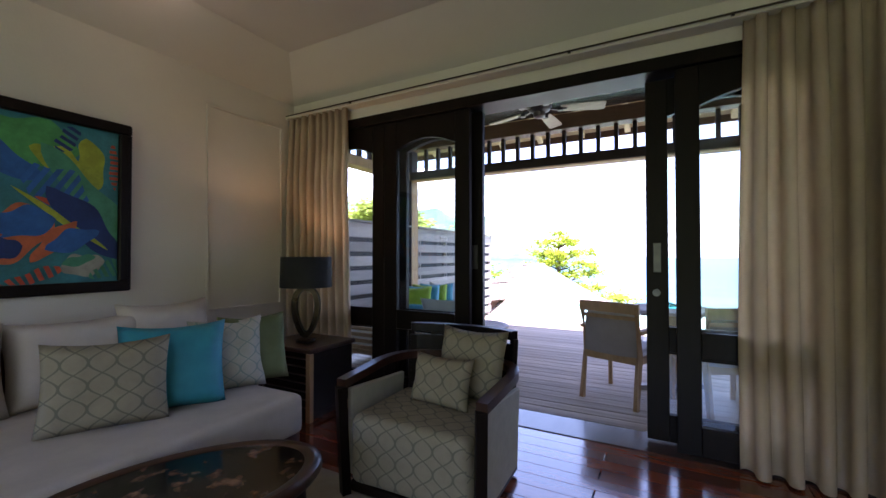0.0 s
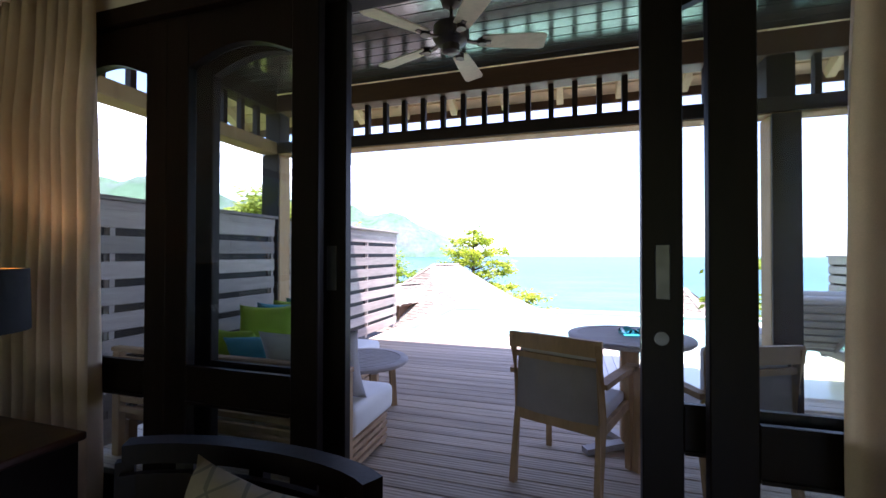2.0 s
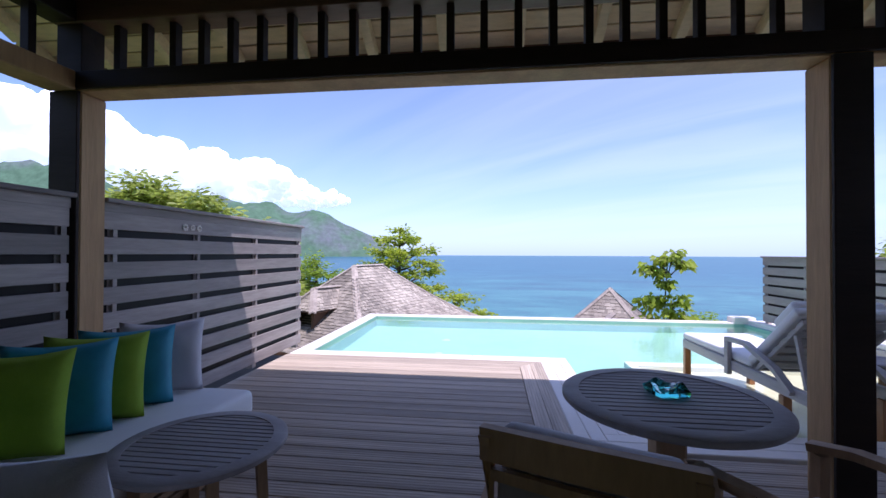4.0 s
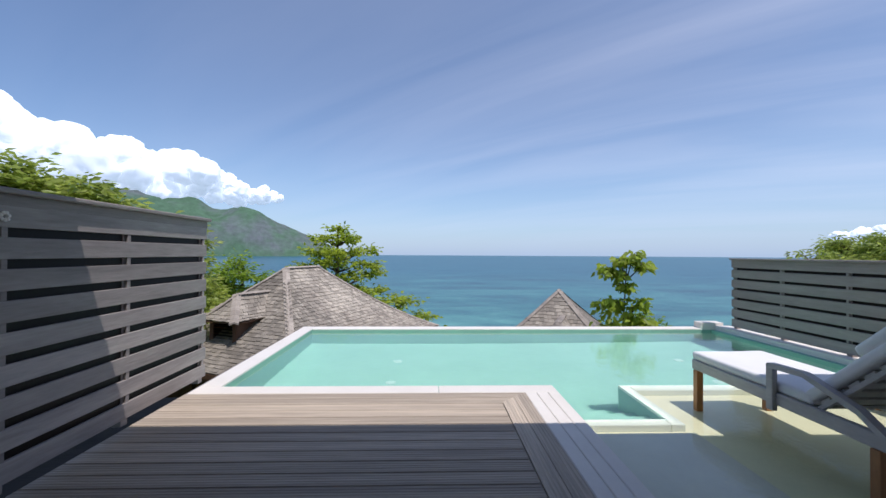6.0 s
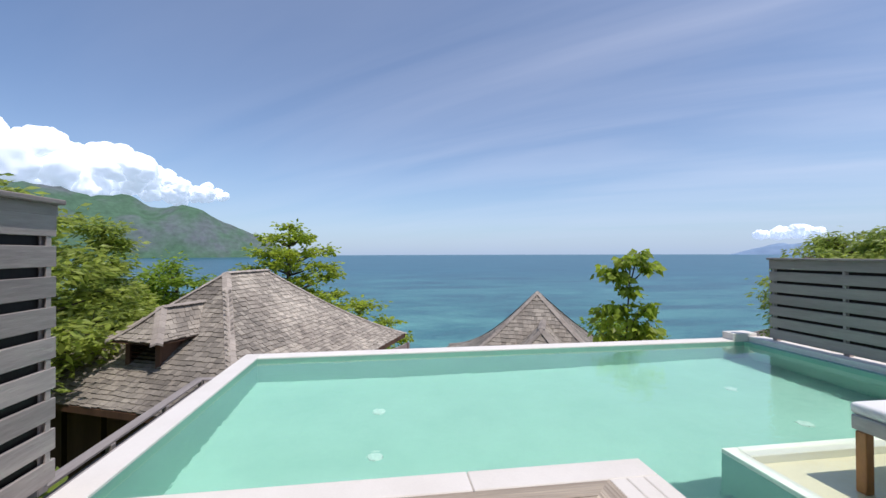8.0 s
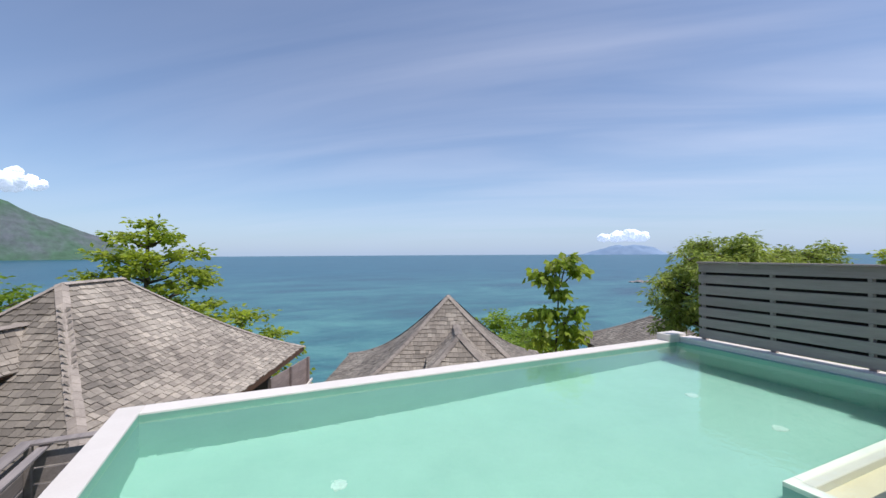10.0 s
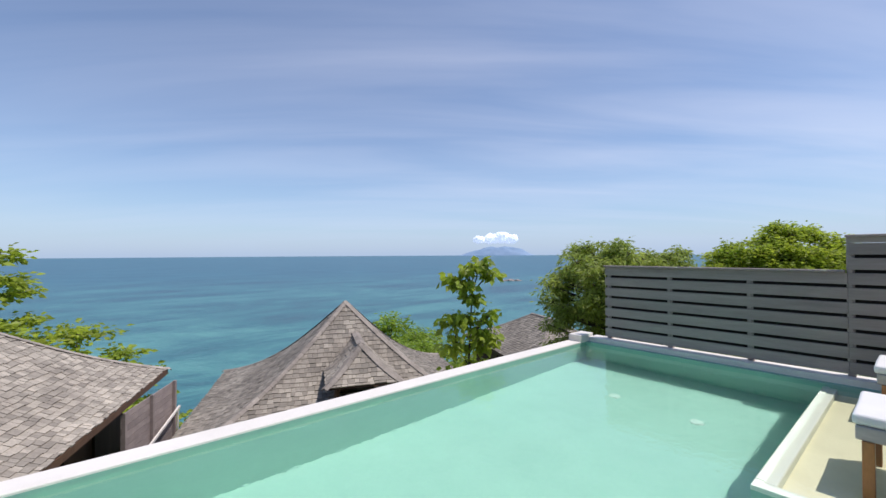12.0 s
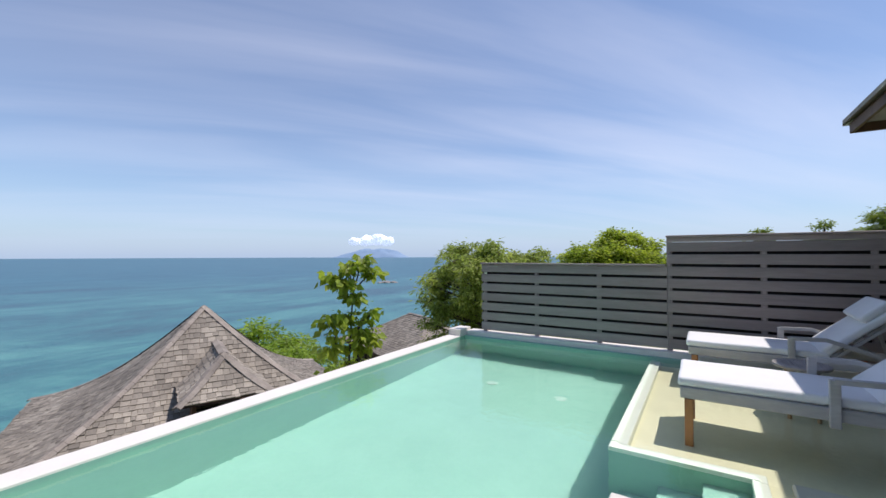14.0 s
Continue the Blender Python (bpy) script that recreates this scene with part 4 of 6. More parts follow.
def board_mesh(length, width, mat, grooves=5):
    bm = bmesh.new()
    outline = [(-width / 2, -0.028), (-width / 2, -0.002)]
    for k in range(grooves):
        y0 = -width / 2 + width * (k + 0.5) / grooves
        g = width / grooves * 0.16
        outline += [(y0 - g * 2.2, 0.0), (y0 - g, -0.0022), (y0 + g, -0.0022), (y0 + g * 2.2, 0.0)]
    outline += [(width / 2, -0.002), (width / 2, -0.028)]
    a = [bm.verts.new((-length / 2, y, z)) for y, z in outline]
    b = [bm.verts.new((length / 2, y, z)) for y, z in outline]
    for i in range(len(a) - 1):
        bm.faces.new((a[i], b[i], b[i + 1], a[i + 1]))
    bm.faces.new(a[::-1])
    bm.faces.new(b)
    bmesh.ops.recalc_face_normals(bm, faces=bm.faces)
    return mesh_of("deck_board", bm, mat)


PITCH = 0.1419
full = board_mesh(7.7, PITCH - 0.007, DECK)
short = board_mesh(2.935, PITCH - 0.007, DECK)
longer = board_mesh(3.225, PITCH - 0.007, DECK)
for i in range(33):
    y = 3.55 + PITCH * (i + 0.5)
    if y < 5.98:
        piece("deck_board", full, deck, pose(1.1 - 0.15, y, 0))
    else:
        piece("deck_board", longer if y > 7.95 else short, deck, pose(-1.0 if y > 7.95 else -1.145, y, 0))
for k in range(2):
    # two border boards, cut on the mitre at the pool corner
    x = 0.392 + 0.129 * k
    y1 = 8.041 + 0.129 * k
    bd = board_mesh(y1 - 5.99, 0.125, DECK)
    for v in bd.vertices:
        if v.co.x > 0:
            v.co.x -= v.co.y
    piece("border_board", bd, deck, pose(x, (y1 + 5.99) / 2, 0.004, 0, 0, 90))

coping = thing("pool_coping", "white stone pool coping", "coping", kind="structure")
def cope(a, b):
    part("coping_stone", slab(a, b, 0.006), WHITE_BOARD, coping)
cope((-2.60, 8.235, -0.25), (-0.24, 8.445, 0.002))
cope((-0.236, 8.235, -0.25), (0.915, 8.445, 0.002))
for k in range(3):
    x = 0.588 + 0.110 * k
    cope((x, 6.03 + 0.11 * k, -0.25), (x + 0.107, 8.234, 0.002))
for k in range(3):
    y = 6.02 + 0.12 * k
    cope((0.588 + 0.110 * k + 0.109, y, -0.25), (4.72, y + 0.116, 0.002 - 0.0005 * k))
cope((-2.60, 8.447, -0.6), (-2.39, 11.80, 0.0))
cope((-2.389, 11.57, -0.6), (4.55, 11.80, 0.0))
cope((4.552, 11.572, -0.6), (4.95, 11.80, 0.105))
cope((4.80, 6.0, -0.6), (5.06, 11.570, 0.055))

pool = thing("pool_basin", "pale green plastered infinity pool basin", "pool", kind="structure")
FLOOR_Z, WATER_Z, SHELF_Z = -0.95, -0.05, -0.125
def basin(name, a, b, mat=POOL, bevel=0.0, label=""):
    part(name, slab(a, b, bevel), mat, pool, label)
basin("pool_floor", (-2.6, 6.4, FLOOR_Z - 0.2), (5.0, 11.8, FLOOR_Z))
basin("pool_wall", (-2.58, 8.30, FLOOR_Z), (-2.388, 11.78, -0.02))
basin("pool_wall", (-2.388, 11.568, FLOOR_Z), (4.9, 11.78, -0.02))
basin("pool_wall", (4.718, 6.4, FLOOR_Z), (4.9, 11.567, -0.02))
basin("pool_wall", (-2.388, 8.30, FLOOR_Z), (0.903, 8.428, -0.02))
basin("pool_wall", (0.70, 6.1, FLOOR_Z), (0.903, 8.299, -0.02))
basin("pool_wall", (0.904, 6.1, FLOOR_Z), (4.717, 6.37, -0.02))
basin("shelf_block", (1.662, 6.371, FLOOR_Z), (4.717, 8.598, SHELF_Z - 0.02))
basin("shelf_block", (0.904, 6.371, FLOOR_Z), (1.661, 7.718, SHELF_Z - 0.02))
basin("shelf_top", (1.781, 6.372, SHELF_Z - 0.018), (4.716, 8.478, SHELF_Z), SHELF, 0.0, "sandy pool shelf")
basin("shelf_top", (0.905, 6.372, SHELF_Z - 0.018), (1.780, 7.628, SHELF_Z), SHELF, 0.0, "sandy pool shelf")
basin("shelf_rim", (1.66, 7.63, SHELF_Z - 0.018), (1.78, 8.60, -0.066), RIM, 0.006)
basin("shelf_rim", (1.782, 8.48, SHELF_Z - 0.018), (4.716, 8.60, -0.066), RIM, 0.006)
basin("shelf_rim", (0.905, 7.63, SHELF_Z - 0.018), (1.658, 7.72, -0.066), RIM, 0.006)
basin("entry_step", (0.905, 6.372, SHELF_Z), (1.78, 7.50, -0.075), SAND_STEP, 0.01, "pale stone entry step")
for k in range(3):
    basin("pool_step", (0.905, 7.722 + 0.27 * k, FLOOR_Z + 0.001), (1.658, 7.99 + 0.27 * k, -0.30 - 0.21 * k), POOL, 0.004)
for x, y in ((-0.81, 10.52), (-0.83, 9.64), (3.42, 10.42), (3.36, 9.46)):
    ob = part("pool_floor_light", lathe([(0.0, 0.0), (0.07, 0.0), (0.065, 0.012), (0.0, 0.016)], 24), FITTING)
    ob.location = (x, y, FLOOR_Z)
    tagged(ob, "round white pool floor fitting", "pool light", "pool floor fittings")
def water_sheet(label, mat, *areas):
    bm = bmesh.new()
    for x0, y0, x1, y1 in areas:
        bm.faces.new([bm.verts.new(p) for p in ((x0, y0, 0), (x1, y0, 0), (x1, y1, 0), (x0, y1, 0))])
    ob = part("pool_water", bm, mat)
    ob.location.z = WATER_Z
    ob.visible_shadow = False
    tagged(ob, label, "water", kind="structure")


water_sheet("clear still pool water with fine ripples", WATER, (-2.389, 8.54, 4.719, 11.569), (-2.389, 8.31, 1.72, 8.54), (0.75, 7.675, 1.72, 8.31))
water_sheet("shallow clear water over the sandy shelf", SHALLOW, (1.72, 6.38, 4.719, 8.54), (0.75, 6.38, 1.72, 7.675))

# ---- fences ----
def fence(name, label, x, spans, z0, pitch, board_h, rows, mat, posts, top, cap_w=0.10, outer=-1):
    """Horizontal boards on posts; spans are runs along y."""
    e = thing(name, label, "fence", kind="structure")
    for y0, y1, n in spans:
        me = mesh_of("fence_board", slab((-0.012, -(y1 - y0) / 2, 0), (0.012, (y1 - y0) / 2, board_h), 0.003), mat)
        for k in range(n):
            piece("fence_board", me, e, pose(x, (y0 + y1) / 2, z0 + pitch * k, 0, 0, 0))
        # near-black sheet added behind the boards in place of shade in the gaps
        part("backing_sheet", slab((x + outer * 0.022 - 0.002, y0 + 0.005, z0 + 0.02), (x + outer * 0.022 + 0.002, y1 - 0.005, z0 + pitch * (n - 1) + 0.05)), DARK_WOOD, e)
    for y, z1 in posts:
        part("fence_post", slab((x + outer * 0.086, y - 0.035, z0 - 0.06), (x + outer * 0.014, y + 0.035, z1), 0.004), mat, e)
        part("fence_batten", slab((x + outer * 0.002, y - 0.018, z0), (x - outer * 0.0085, y + 0.018, z1 - 0.07), 0.002), mat, e)
    for y0, y1, z in top:
        part("fence_top_board", slab((x - 0.0125, y0 + 0.01, z - 0.094), (x + 0.0125, y1 - 0.01, z - 0.031), 0.002), mat, e)
        part("fence_cap", slab((x - cap_w / 2, y0, z - 0.03), (x + cap_w / 2, y1, z), 0.006), mat, e)


fence("fence_west", "silvered horizontal-board privacy fence", -2.625, ((3.56, 5.43, 9), (5.66, 8.58, 9)), 0.07, 0.1735, 0.119, 9, FENCE_GREY,
      ((3.85, 1.6), (5.40, 1.6), (5.75, 1.6), (6.58, 1.6), (7.50, 1.6), (8.53, 1.6)), ((3.56, 5.448, 1.67), (5.652, 8.60, 1.67)))
fence("fence_east", "dark grey horizontal-board privacy fence stepping down", 4.93, ((3.75, 8.40, 9), (8.402, 11.33, 7)), 0.09, 0.1695, 0.131, 9, FENCE_DARK,
      ((5.10, 1.64), (6.31, 1.64), (7.32, 1.64), (8.38, 1.64), (9.33, 1.23), (10.32, 1.23), (11.27, 1.23)), ((3.75, 8.42, 1.675), (8.422, 11.34, 1.27)), outer=1)

# ---- veranda furniture ----
def dining_chair(place, turn):
    e = thing("dining_chair", "pale teak armchair with taupe sling back and seat", "chair", place, turn, "veranda chairs")
    for s in (-1, 1):
        part("rear_leg", sweep([(s * 0.235, -0.30, 0.0), (s * 0.235, -0.24, 0.42), (s * 0.24, -0.29, 0.83)], 0.032, 0.045), TEAK, e)
        part("front_leg", sweep([(s * 0.255, 0.25, 0.0), (s * 0.25, 0.235, 0.60)], 0.036, 0.042), TEAK, e)
        part("armrest", smooth(sweep([(s * 0.245, -0.262, 0.615), (s * 0.275, -0.05, 0.635), (s * 0.285, 0.15, 0.63), (s * 0.262, 0.275, 0.612)], 0.055, 0.028), 0.5), TEAK, e)
        part("side_rail", slab((s * 0.245 - 0.014, -0.235, 0.36), (s * 0.245 + 0.014, 0.225, 0.415), 0.004), TEAK, e)
    part("front_rail", slab((-0.23, 0.215, 0.36), (0.23, 0.243, 0.415), 0.004), TEAK, e)
    part("rear_rail", slab((-0.22, -0.262, 0.35), (0.22, -0.232, 0.415), 0.004), TEAK, e)
    part("top_rail", sweep([(-0.255, -0.290, 0.805), (0.0, -0.305, 0.81), (0.255, -0.290, 0.805)], 0.03, 0.085), TEAK, e)
    part("mid_rail", sweep([(-0.23, -0.282, 0.725), (0.0, -0.292, 0.725), (0.23, -0.282, 0.725)], 0.02, 0.03), TEAK, e)
    part("back_sling", sweep([(-0.222, -0.262, 0.565), (-0.1, -0.275, 0.56), (0.1, -0.275, 0.56), (0.222, -0.262, 0.565)], 0.012, 0.30), SLING, e)
    part("seat_cushion", padded((-0.23, -0.225, 0.40), (0.23, 0.235, 0.465), 0.025, 3, 0.006, 5.0), GREY_CUSHION, e)
    part("back_pad", padded((-0.22, -0.262, 0.47), (0.22, -0.19, 0.835), 0.03, 3, 0.01, 6.0), GREY_CUSHION, e)
    return e


dining_chair((0.32, 4.43, 0), -20.5)
dining_chair((1.02, 4.43, 0), 25)


def round_table(name, label, place, r, h, slat, pedestal):
    e = thing(name, label, "table", place)
    bm = bmesh.new()
    y = -r + 0.05
    while y < r - 0.05:
        half = math.sqrt(max(0.0, (r - 0.045) ** 2 - (y + slat / 2) ** 2))
        if half > 0.04:
            box(bm, (-half, y, h - 0.026), (half, y + slat * 0.84, h - 0.003), 0.002)
        y += slat
    part("slats", bm, TEAK_GREY, e)
    part("ring", lathe([(r - 0.065, h - 0.03), (r - 0.01, h - 0.032), (r, h - 0.022), (r, h - 0.006), (r - 0.008, h), (r - 0.065, h), (r - 0.065, h - 0.03)], 64), TEAK_GREY, e)
    for a in (0, 90):
        bm = slab((-r + 0.07, -0.03, h - 0.06), (r - 0.07, 0.03, h - 0.0305), 0.003)
        bm.transform(Matrix.Rotation(radians(a + 45), 4, "Z"))
        part("bearer", bm, TEAK_GREY, e)
    if pedestal:
        part("pedestal", slab((-0.055, -0.055, 0.055), (0.055, 0.055, h - 0.061), 0.012), TEAK, e)
        for a in (0, 90):
            bm = sweep([(-0.33, 0, 0.02), (-0.1, 0, 0.035), (0.1, 0, 0.035), (0.33, 0, 0.02)], 0.07, 0.038)
            bm.transform(Matrix.Rotation(radians(a + 30), 4, "Z") @ Matrix.Translation((0, 0, 0.0 if not a else 0.001)))
            part("foot", bm, TEAK_GREY, e)
    else:
        for a in (45, 135, 225, 315):
            c, s = math.cos(radians(a)), math.sin(radians(a))
            part("leg", sweep([(0.27 * c, 0.27 * s, 0.0), (0.25 * c, 0.25 * s, h - 0.06)], 0.045, 0.045), TEAK, e)
    return e


round_table("dining_table", "round silvered teak dining table with slatted top", (0.68, 4.85, 0), 0.39, 0.75, 0.042, True)
round_table("side_table", "low round silvered teak table with slatted top", (-1.32, 4.92, 0), 0.37, 0.43, 0.04, False)


def ashtray():
    e = thing("ashtray", "square turquoise glass ashtray with wavy rim", "ashtray", (0.69, 4.88, 0.75), 12)
    bm = bmesh.new()
    n = 24
    outer, inner = [], []
    for i in range(n):
        a = 2 * math.pi * i / n
        k = 0.062 / max(abs(math.cos(a)), abs(math.sin(a))) ** 0.8
        z = 0.032 + 0.012 * math.cos(4 * a)
        outer.append((bm.verts.new((k * math.cos(a), k * math.sin(a), 0.0)), bm.verts.new((k * 1.06 * math.cos(a), k * 1.06 * math.sin(a), z))))
        inner.append((bm.verts.new((k * 0.72 * math.cos(a), k * 0.72 * math.sin(a), z - 0.006)), bm.verts.new((k * 0.6 * math.cos(a), k * 0.6 * math.sin(a), 0.012))))
    for i in range(n):
        j = (i + 1) % n
        bm.faces.new((outer[i][0], outer[j][0], outer[j][1], outer[i][1]))
        bm.faces.new((outer[i][1], outer[j][1], inner[j][0], inner[i][0]))
        bm.faces.new((inner[i][0], inner[j][0], inner[j][1], inner[i][1]))
    bm.faces.new([o[0] for o in outer][::-1])
    bm.faces.new([o[1] for o in inner])
    bmesh.ops.recalc_face_normals(bm, faces=bm.faces)
    part("glass_dish", smooth(bm, 0.8), TURQ_GLASS, e)


ashtray()


def corner_daybed():
    e = thing("outdoor_corner_sofa", "teak slatted corner sofa with white seat cushions", "sofa", (0, 0, 0))
    for a, b in (((-2.52, 3.85, 0.20), (-1.54, 5.66, 0.25)), ((-1.54, 3.80, 0.20), (-0.90, 4.46, 0.25))):
        part("seat_frame", slab(a, b, 0.008), TEAK, e)
    for k in range(4):
        z = 0.03 + 0.048 * k
        part("apron_slat", slab((-1.56, 4.52, z), (-1.535, 5.655, z + 0.03), 0.003), TEAK, e)
        part("apron_slat", slab((-2.5, 5.645, z), (-1.562, 5.67, z + 0.03), 0.003), TEAK, e)
        part("apron_slat", slab((-0.915, 3.82, z), (-0.89, 4.46, z + 0.03), 0.003), TEAK, e)
        part("apron_slat", slab((-1.53, 4.45, z), (-0.92, 4.475, z + 0.03), 0.003), TEAK, e)
    for x, y in ((-2.48, 5.62), (-1.56, 5.62), (-0.93, 4.43), (-0.93, 3.83), (-2.48, 3.88)):
        part("leg", slab((x - 0.03, y - 0.03, 0.0), (x + 0.03, y + 0.03, 0.20), 0.004), TEAK, e)
    part("seat_cushion", padded((-2.50, 3.90, 0.25), (-1.52, 5.68, 0.42), 0.05, 3, 0.010, 2.0), CANVAS, e)
    part("seat_cushion", padded((-1.515, 3.90, 0.25), (-0.835, 4.46, 0.42), 0.05, 3, 0.010, 4.0), CANVAS, e)
    for x in (-0.82, -2.46):
        part("back_post", slab((x - 0.03, 3.77, 0.0), (x + 0.03, 3.815, 0.66), 0.004), TEAK, e)
    for k in range(6):
        z = 0.28 + 0.063 * k
        part("back_slat", slab((-2.46, 3.776, z), (-0.84, 3.80, z + 0.035), 0.003), TEAK, e)
    part("back_top", slab((-2.5, 3.765, 0.66), (-0.785, 3.82, 0.69), 0.006), TEAK, e)


corner_daybed()
for lab, mat, y, tn, sd in (("light grey cotton cushion on the outdoor sofa", GREY_CUSHION, 5.50, 34, 11), ("turquoise cushion on the outdoor sofa", TURQ, 5.25, 36, 12),
                            ("lime green cushion on the outdoor sofa", LIME, 5.05, 30, 13), ("turquoise cushion on the outdoor sofa", TURQ, 4.86, 34, 14),
                            ("lime green cushion on the outdoor sofa", LIME, 4.64, 28, 15)):
    cushion(lab, 0.46, 0.46, 0.15, mat, (-2.04, y, 0.415), -13, tn, sd)
cushion("large light grey cotton cushion on the outdoor sofa", 0.62, 0.44, 0.16, GREY_CUSHION, (-1.17, 4.06, 0.41), 15, 9, 16, roll=-2)
cushion("turquoise cushion on the outdoor sofa", 0.46, 0.36, 0.15, TURQ, (-1.74, 4.33, 0.42), 34, 8, 17)
cushion("lime green cushion on the outdoor sofa", 0.46, 0.36, 0.15, LIME, (-2.06, 4.40, 0.42), 28, 4, 18)


def lounger(place, turn):
    e = thing("sun_lounger", "grey timber sun lounger with white mattress standing in shallow water", "sun lounger", place, turn, "sun loungers")
    w, l = 0.33, 1.95   # half width; foot end at y 0, head end at -l
    r = 0.135           # the frame rides this much higher on its legs
    for s in (-1, 1):
        part("side_rail", slab((s * w - 0.022, -l, 0.24 + r), (s * w + 0.022, 0.0, 0.33 + r), 0.006), LOUNGER_WOOD, e)
        for y in (-0.06, -1.62):
            part("leg", slab((s * w - 0.03, y - 0.03, 0.0), (s * w + 0.03, y + 0.03, 0.239 + r), 0.004), WET_TEAK, e, "wet orange teak leg")
        arm = [(s * (w + 0.03), -0.90, 0.30 + r), (s * (w + 0.03), -0.92, 0.52 + r), (s * (w + 0.03), -1.20, 0.53 + r), (s * (w + 0.03), -1.55, 0.42 + r), (s * (w + 0.03), -1.75, 0.29 + r)]
        part("arm_post", slab((s * (w + 0.03) - 0.02, -0.955, 0.20 + r), (s * (w + 0.03) + 0.02, -0.895, 0.53 + r), 0.004), LOUNGER_WOOD, e)
        part("armrest", smooth(sweep(arm[1:], 0.055, 0.035), 0.6), LOUNGER_WOOD, e)
    part("foot_rail", slab((-w + 0.022, -0.045, 0.24 + r), (w - 0.022, 0.0, 0.33 + r), 0.006), LOUNGER_WOOD, e)
    for k in range(9):
        part("deck_slat", slab((-w + 0.022, -0.16 - 0.13 * k, 0.305 + r), (w - 0.022, -0.07 - 0.13 * k, 0.325 + r), 0.003), LOUNGER_WOOD, e)
    part("mattress", padded((-w - 0.01, -1.22, 0.332 + r), (w + 0.01, 0.02, 0.405 + r), 0.028, 3, 0.008, place[0]), CANVAS, e)
    tilt = Matrix.Translation((0, -1.20, 0.345 + r)) @ Matrix.Rotation(radians(-42), 4, "X")
    bm = padded((-w - 0.005, -0.76, 0.0), (w + 0.005, 0.0, 0.075), 0.028, 3, 0.008, 3.0)
    bm.transform(tilt)
    part("back_mattress", bm, CANVAS, e)
    bm = padded((-w + 0.02, -0.74, 0.075), (w - 0.02, -0.46, 0.15), 0.03, 3, 0.01, 4.0)
    bm.transform(tilt)
    part("head_pillow", bm, CANVAS, e)
    for k in range(6):
        bm = slab((-w + 0.03, -0.72 + 0.12 * k, -0.03), (w - 0.03, -0.64 + 0.12 * k, -0.008), 0.003)
        bm.transform(tilt)
        part("backrest_slat", bm, LOUNGER_WOOD, e)
    for s in (-1, 1):
        bm = slab((s * (w - 0.03) - 0.015, -0.74, -0.06), (s * (w - 0.03) + 0.015, 0.0, -0.031), 0.003)
        bm.transform(tilt)
        part("backrest_rail", bm, LOUNGER_WOOD, e)
        bm = sweep([(s * (w - 0.03), -1.70, 0.70 + r), (s * (w - 0.03), -1.80, 0.33 + r)], 0.03, 0.03)
        part("prop", bm, LOUNGER_WOOD, e)
    return e


lounger((2.51, 8.14, SHELF_Z), 0)
lounger((4.24, 8.13, SHELF_Z), 0)
stool = round_table("poolside_table", "small round slatted white side table between loungers", (3.40, 7.2, SHELF_Z), 0.22, 0.50, 0.03, False)
for o in stool.children:
    if o.name.startswith("leg"):
        o.matrix_basis = Matrix.Diagonal((0.55, 0.55, 1, 1))
for k, (dx, s) in enumerate(((0, 0.05), (0.09, 0.04), (0.17, 0.05))):
    bm = bmesh.new()
    for i in range(7):
        a = i * 0.9 + k
        rod(bm, (0.012 * math.cos(a), 0, 0.012 * math.sin(a)), (s * 0.5 * math.cos(a), 0.006, s * 0.5 * math.sin(a)), 0.007, 0.012, 8)
    ob = part("star_ornament", bm, WHITE_BOARD)
    ob.matrix_basis = pose(-2.606, 6.40 + dx, 1.515, 0, 0, 90)
    tagged(ob, "small white star-shaped ornament on the fence", "ornament", "fence ornaments")

# ---- the hillside, the sea and what stands beyond ----
SEA_Z = -20.0


def smoothstep(a, b, x):
    t = max(0.0, min(1.0, (x - a) / (b - a)))
    return t * t * (3 - 2 * t)


def land(x, y):
    """Height of the ground: a terrace round the villa, then a slope to the shore."""
    d = max(0.0, y - 10.5) if x > -40 else max(0.0, y - 10.5) * 0.8
    z = -1.6 - 3.4 * smoothstep(0, 4, d) - 16.5 * smoothstep(2, 62 + 12 * math.sin(x * 0.02), d)
    z += 0.5 * noise.noise(Vector((x * 0.09, y * 0.09, 0)))
    z += max(0.0, -x - 22) * 0.10 + max(0.0, -y - 8) * 0.25
    return z


bm = bmesh.new()
axis = [-600, -300, -160, -90, -60] + list(range(-48, 60, 3)) + [75, 100, 160, 300, 600]
axis_y = [-600, -250, -100, -50, -25] + list(range(-12, 84, 3)) + [100, 140, 220, 420, 700]
grid = [[bm.verts.new((x, y, land(x, y) if y < 100 else min(land(x, y), SEA_Z - 3))) for x in axis] for y in axis_y]
for j in range(len(axis_y) - 1):
    for i in range(len(axis) - 1):
        bm.faces.new((grid[j][i], grid[j][i + 1], grid[j + 1][i + 1], grid[j + 1][i])).smooth = True
tagged(part("ground", bm, SOIL), "green overgrown hillside falling to the shore", "ground", kind="structure")

bm = bmesh.new()
bmesh.ops.create_circle(bm, cap_ends=True, radius=4700, segments=96)
ob = part("sea", bm, SEA)
ob.location.z = SEA_Z
tagged(ob, "turquoise to blue ocean reaching the horizon", "sea", kind="structure")

U, V = Vector((0.40, 0.917, 0)), Vector((0.917, -0.40, 0))   # the lower villas' own axes


BELL = [0.11, 0.03]   # how far a roof eases out at its foot, and sags between


def hip_profile(t):
    """Fall of a roof from ridge (0) to eave (1), easing out at the foot."""
    return t - BELL[0] * t * t * t + BELL[1] * math.sin(math.pi * t)


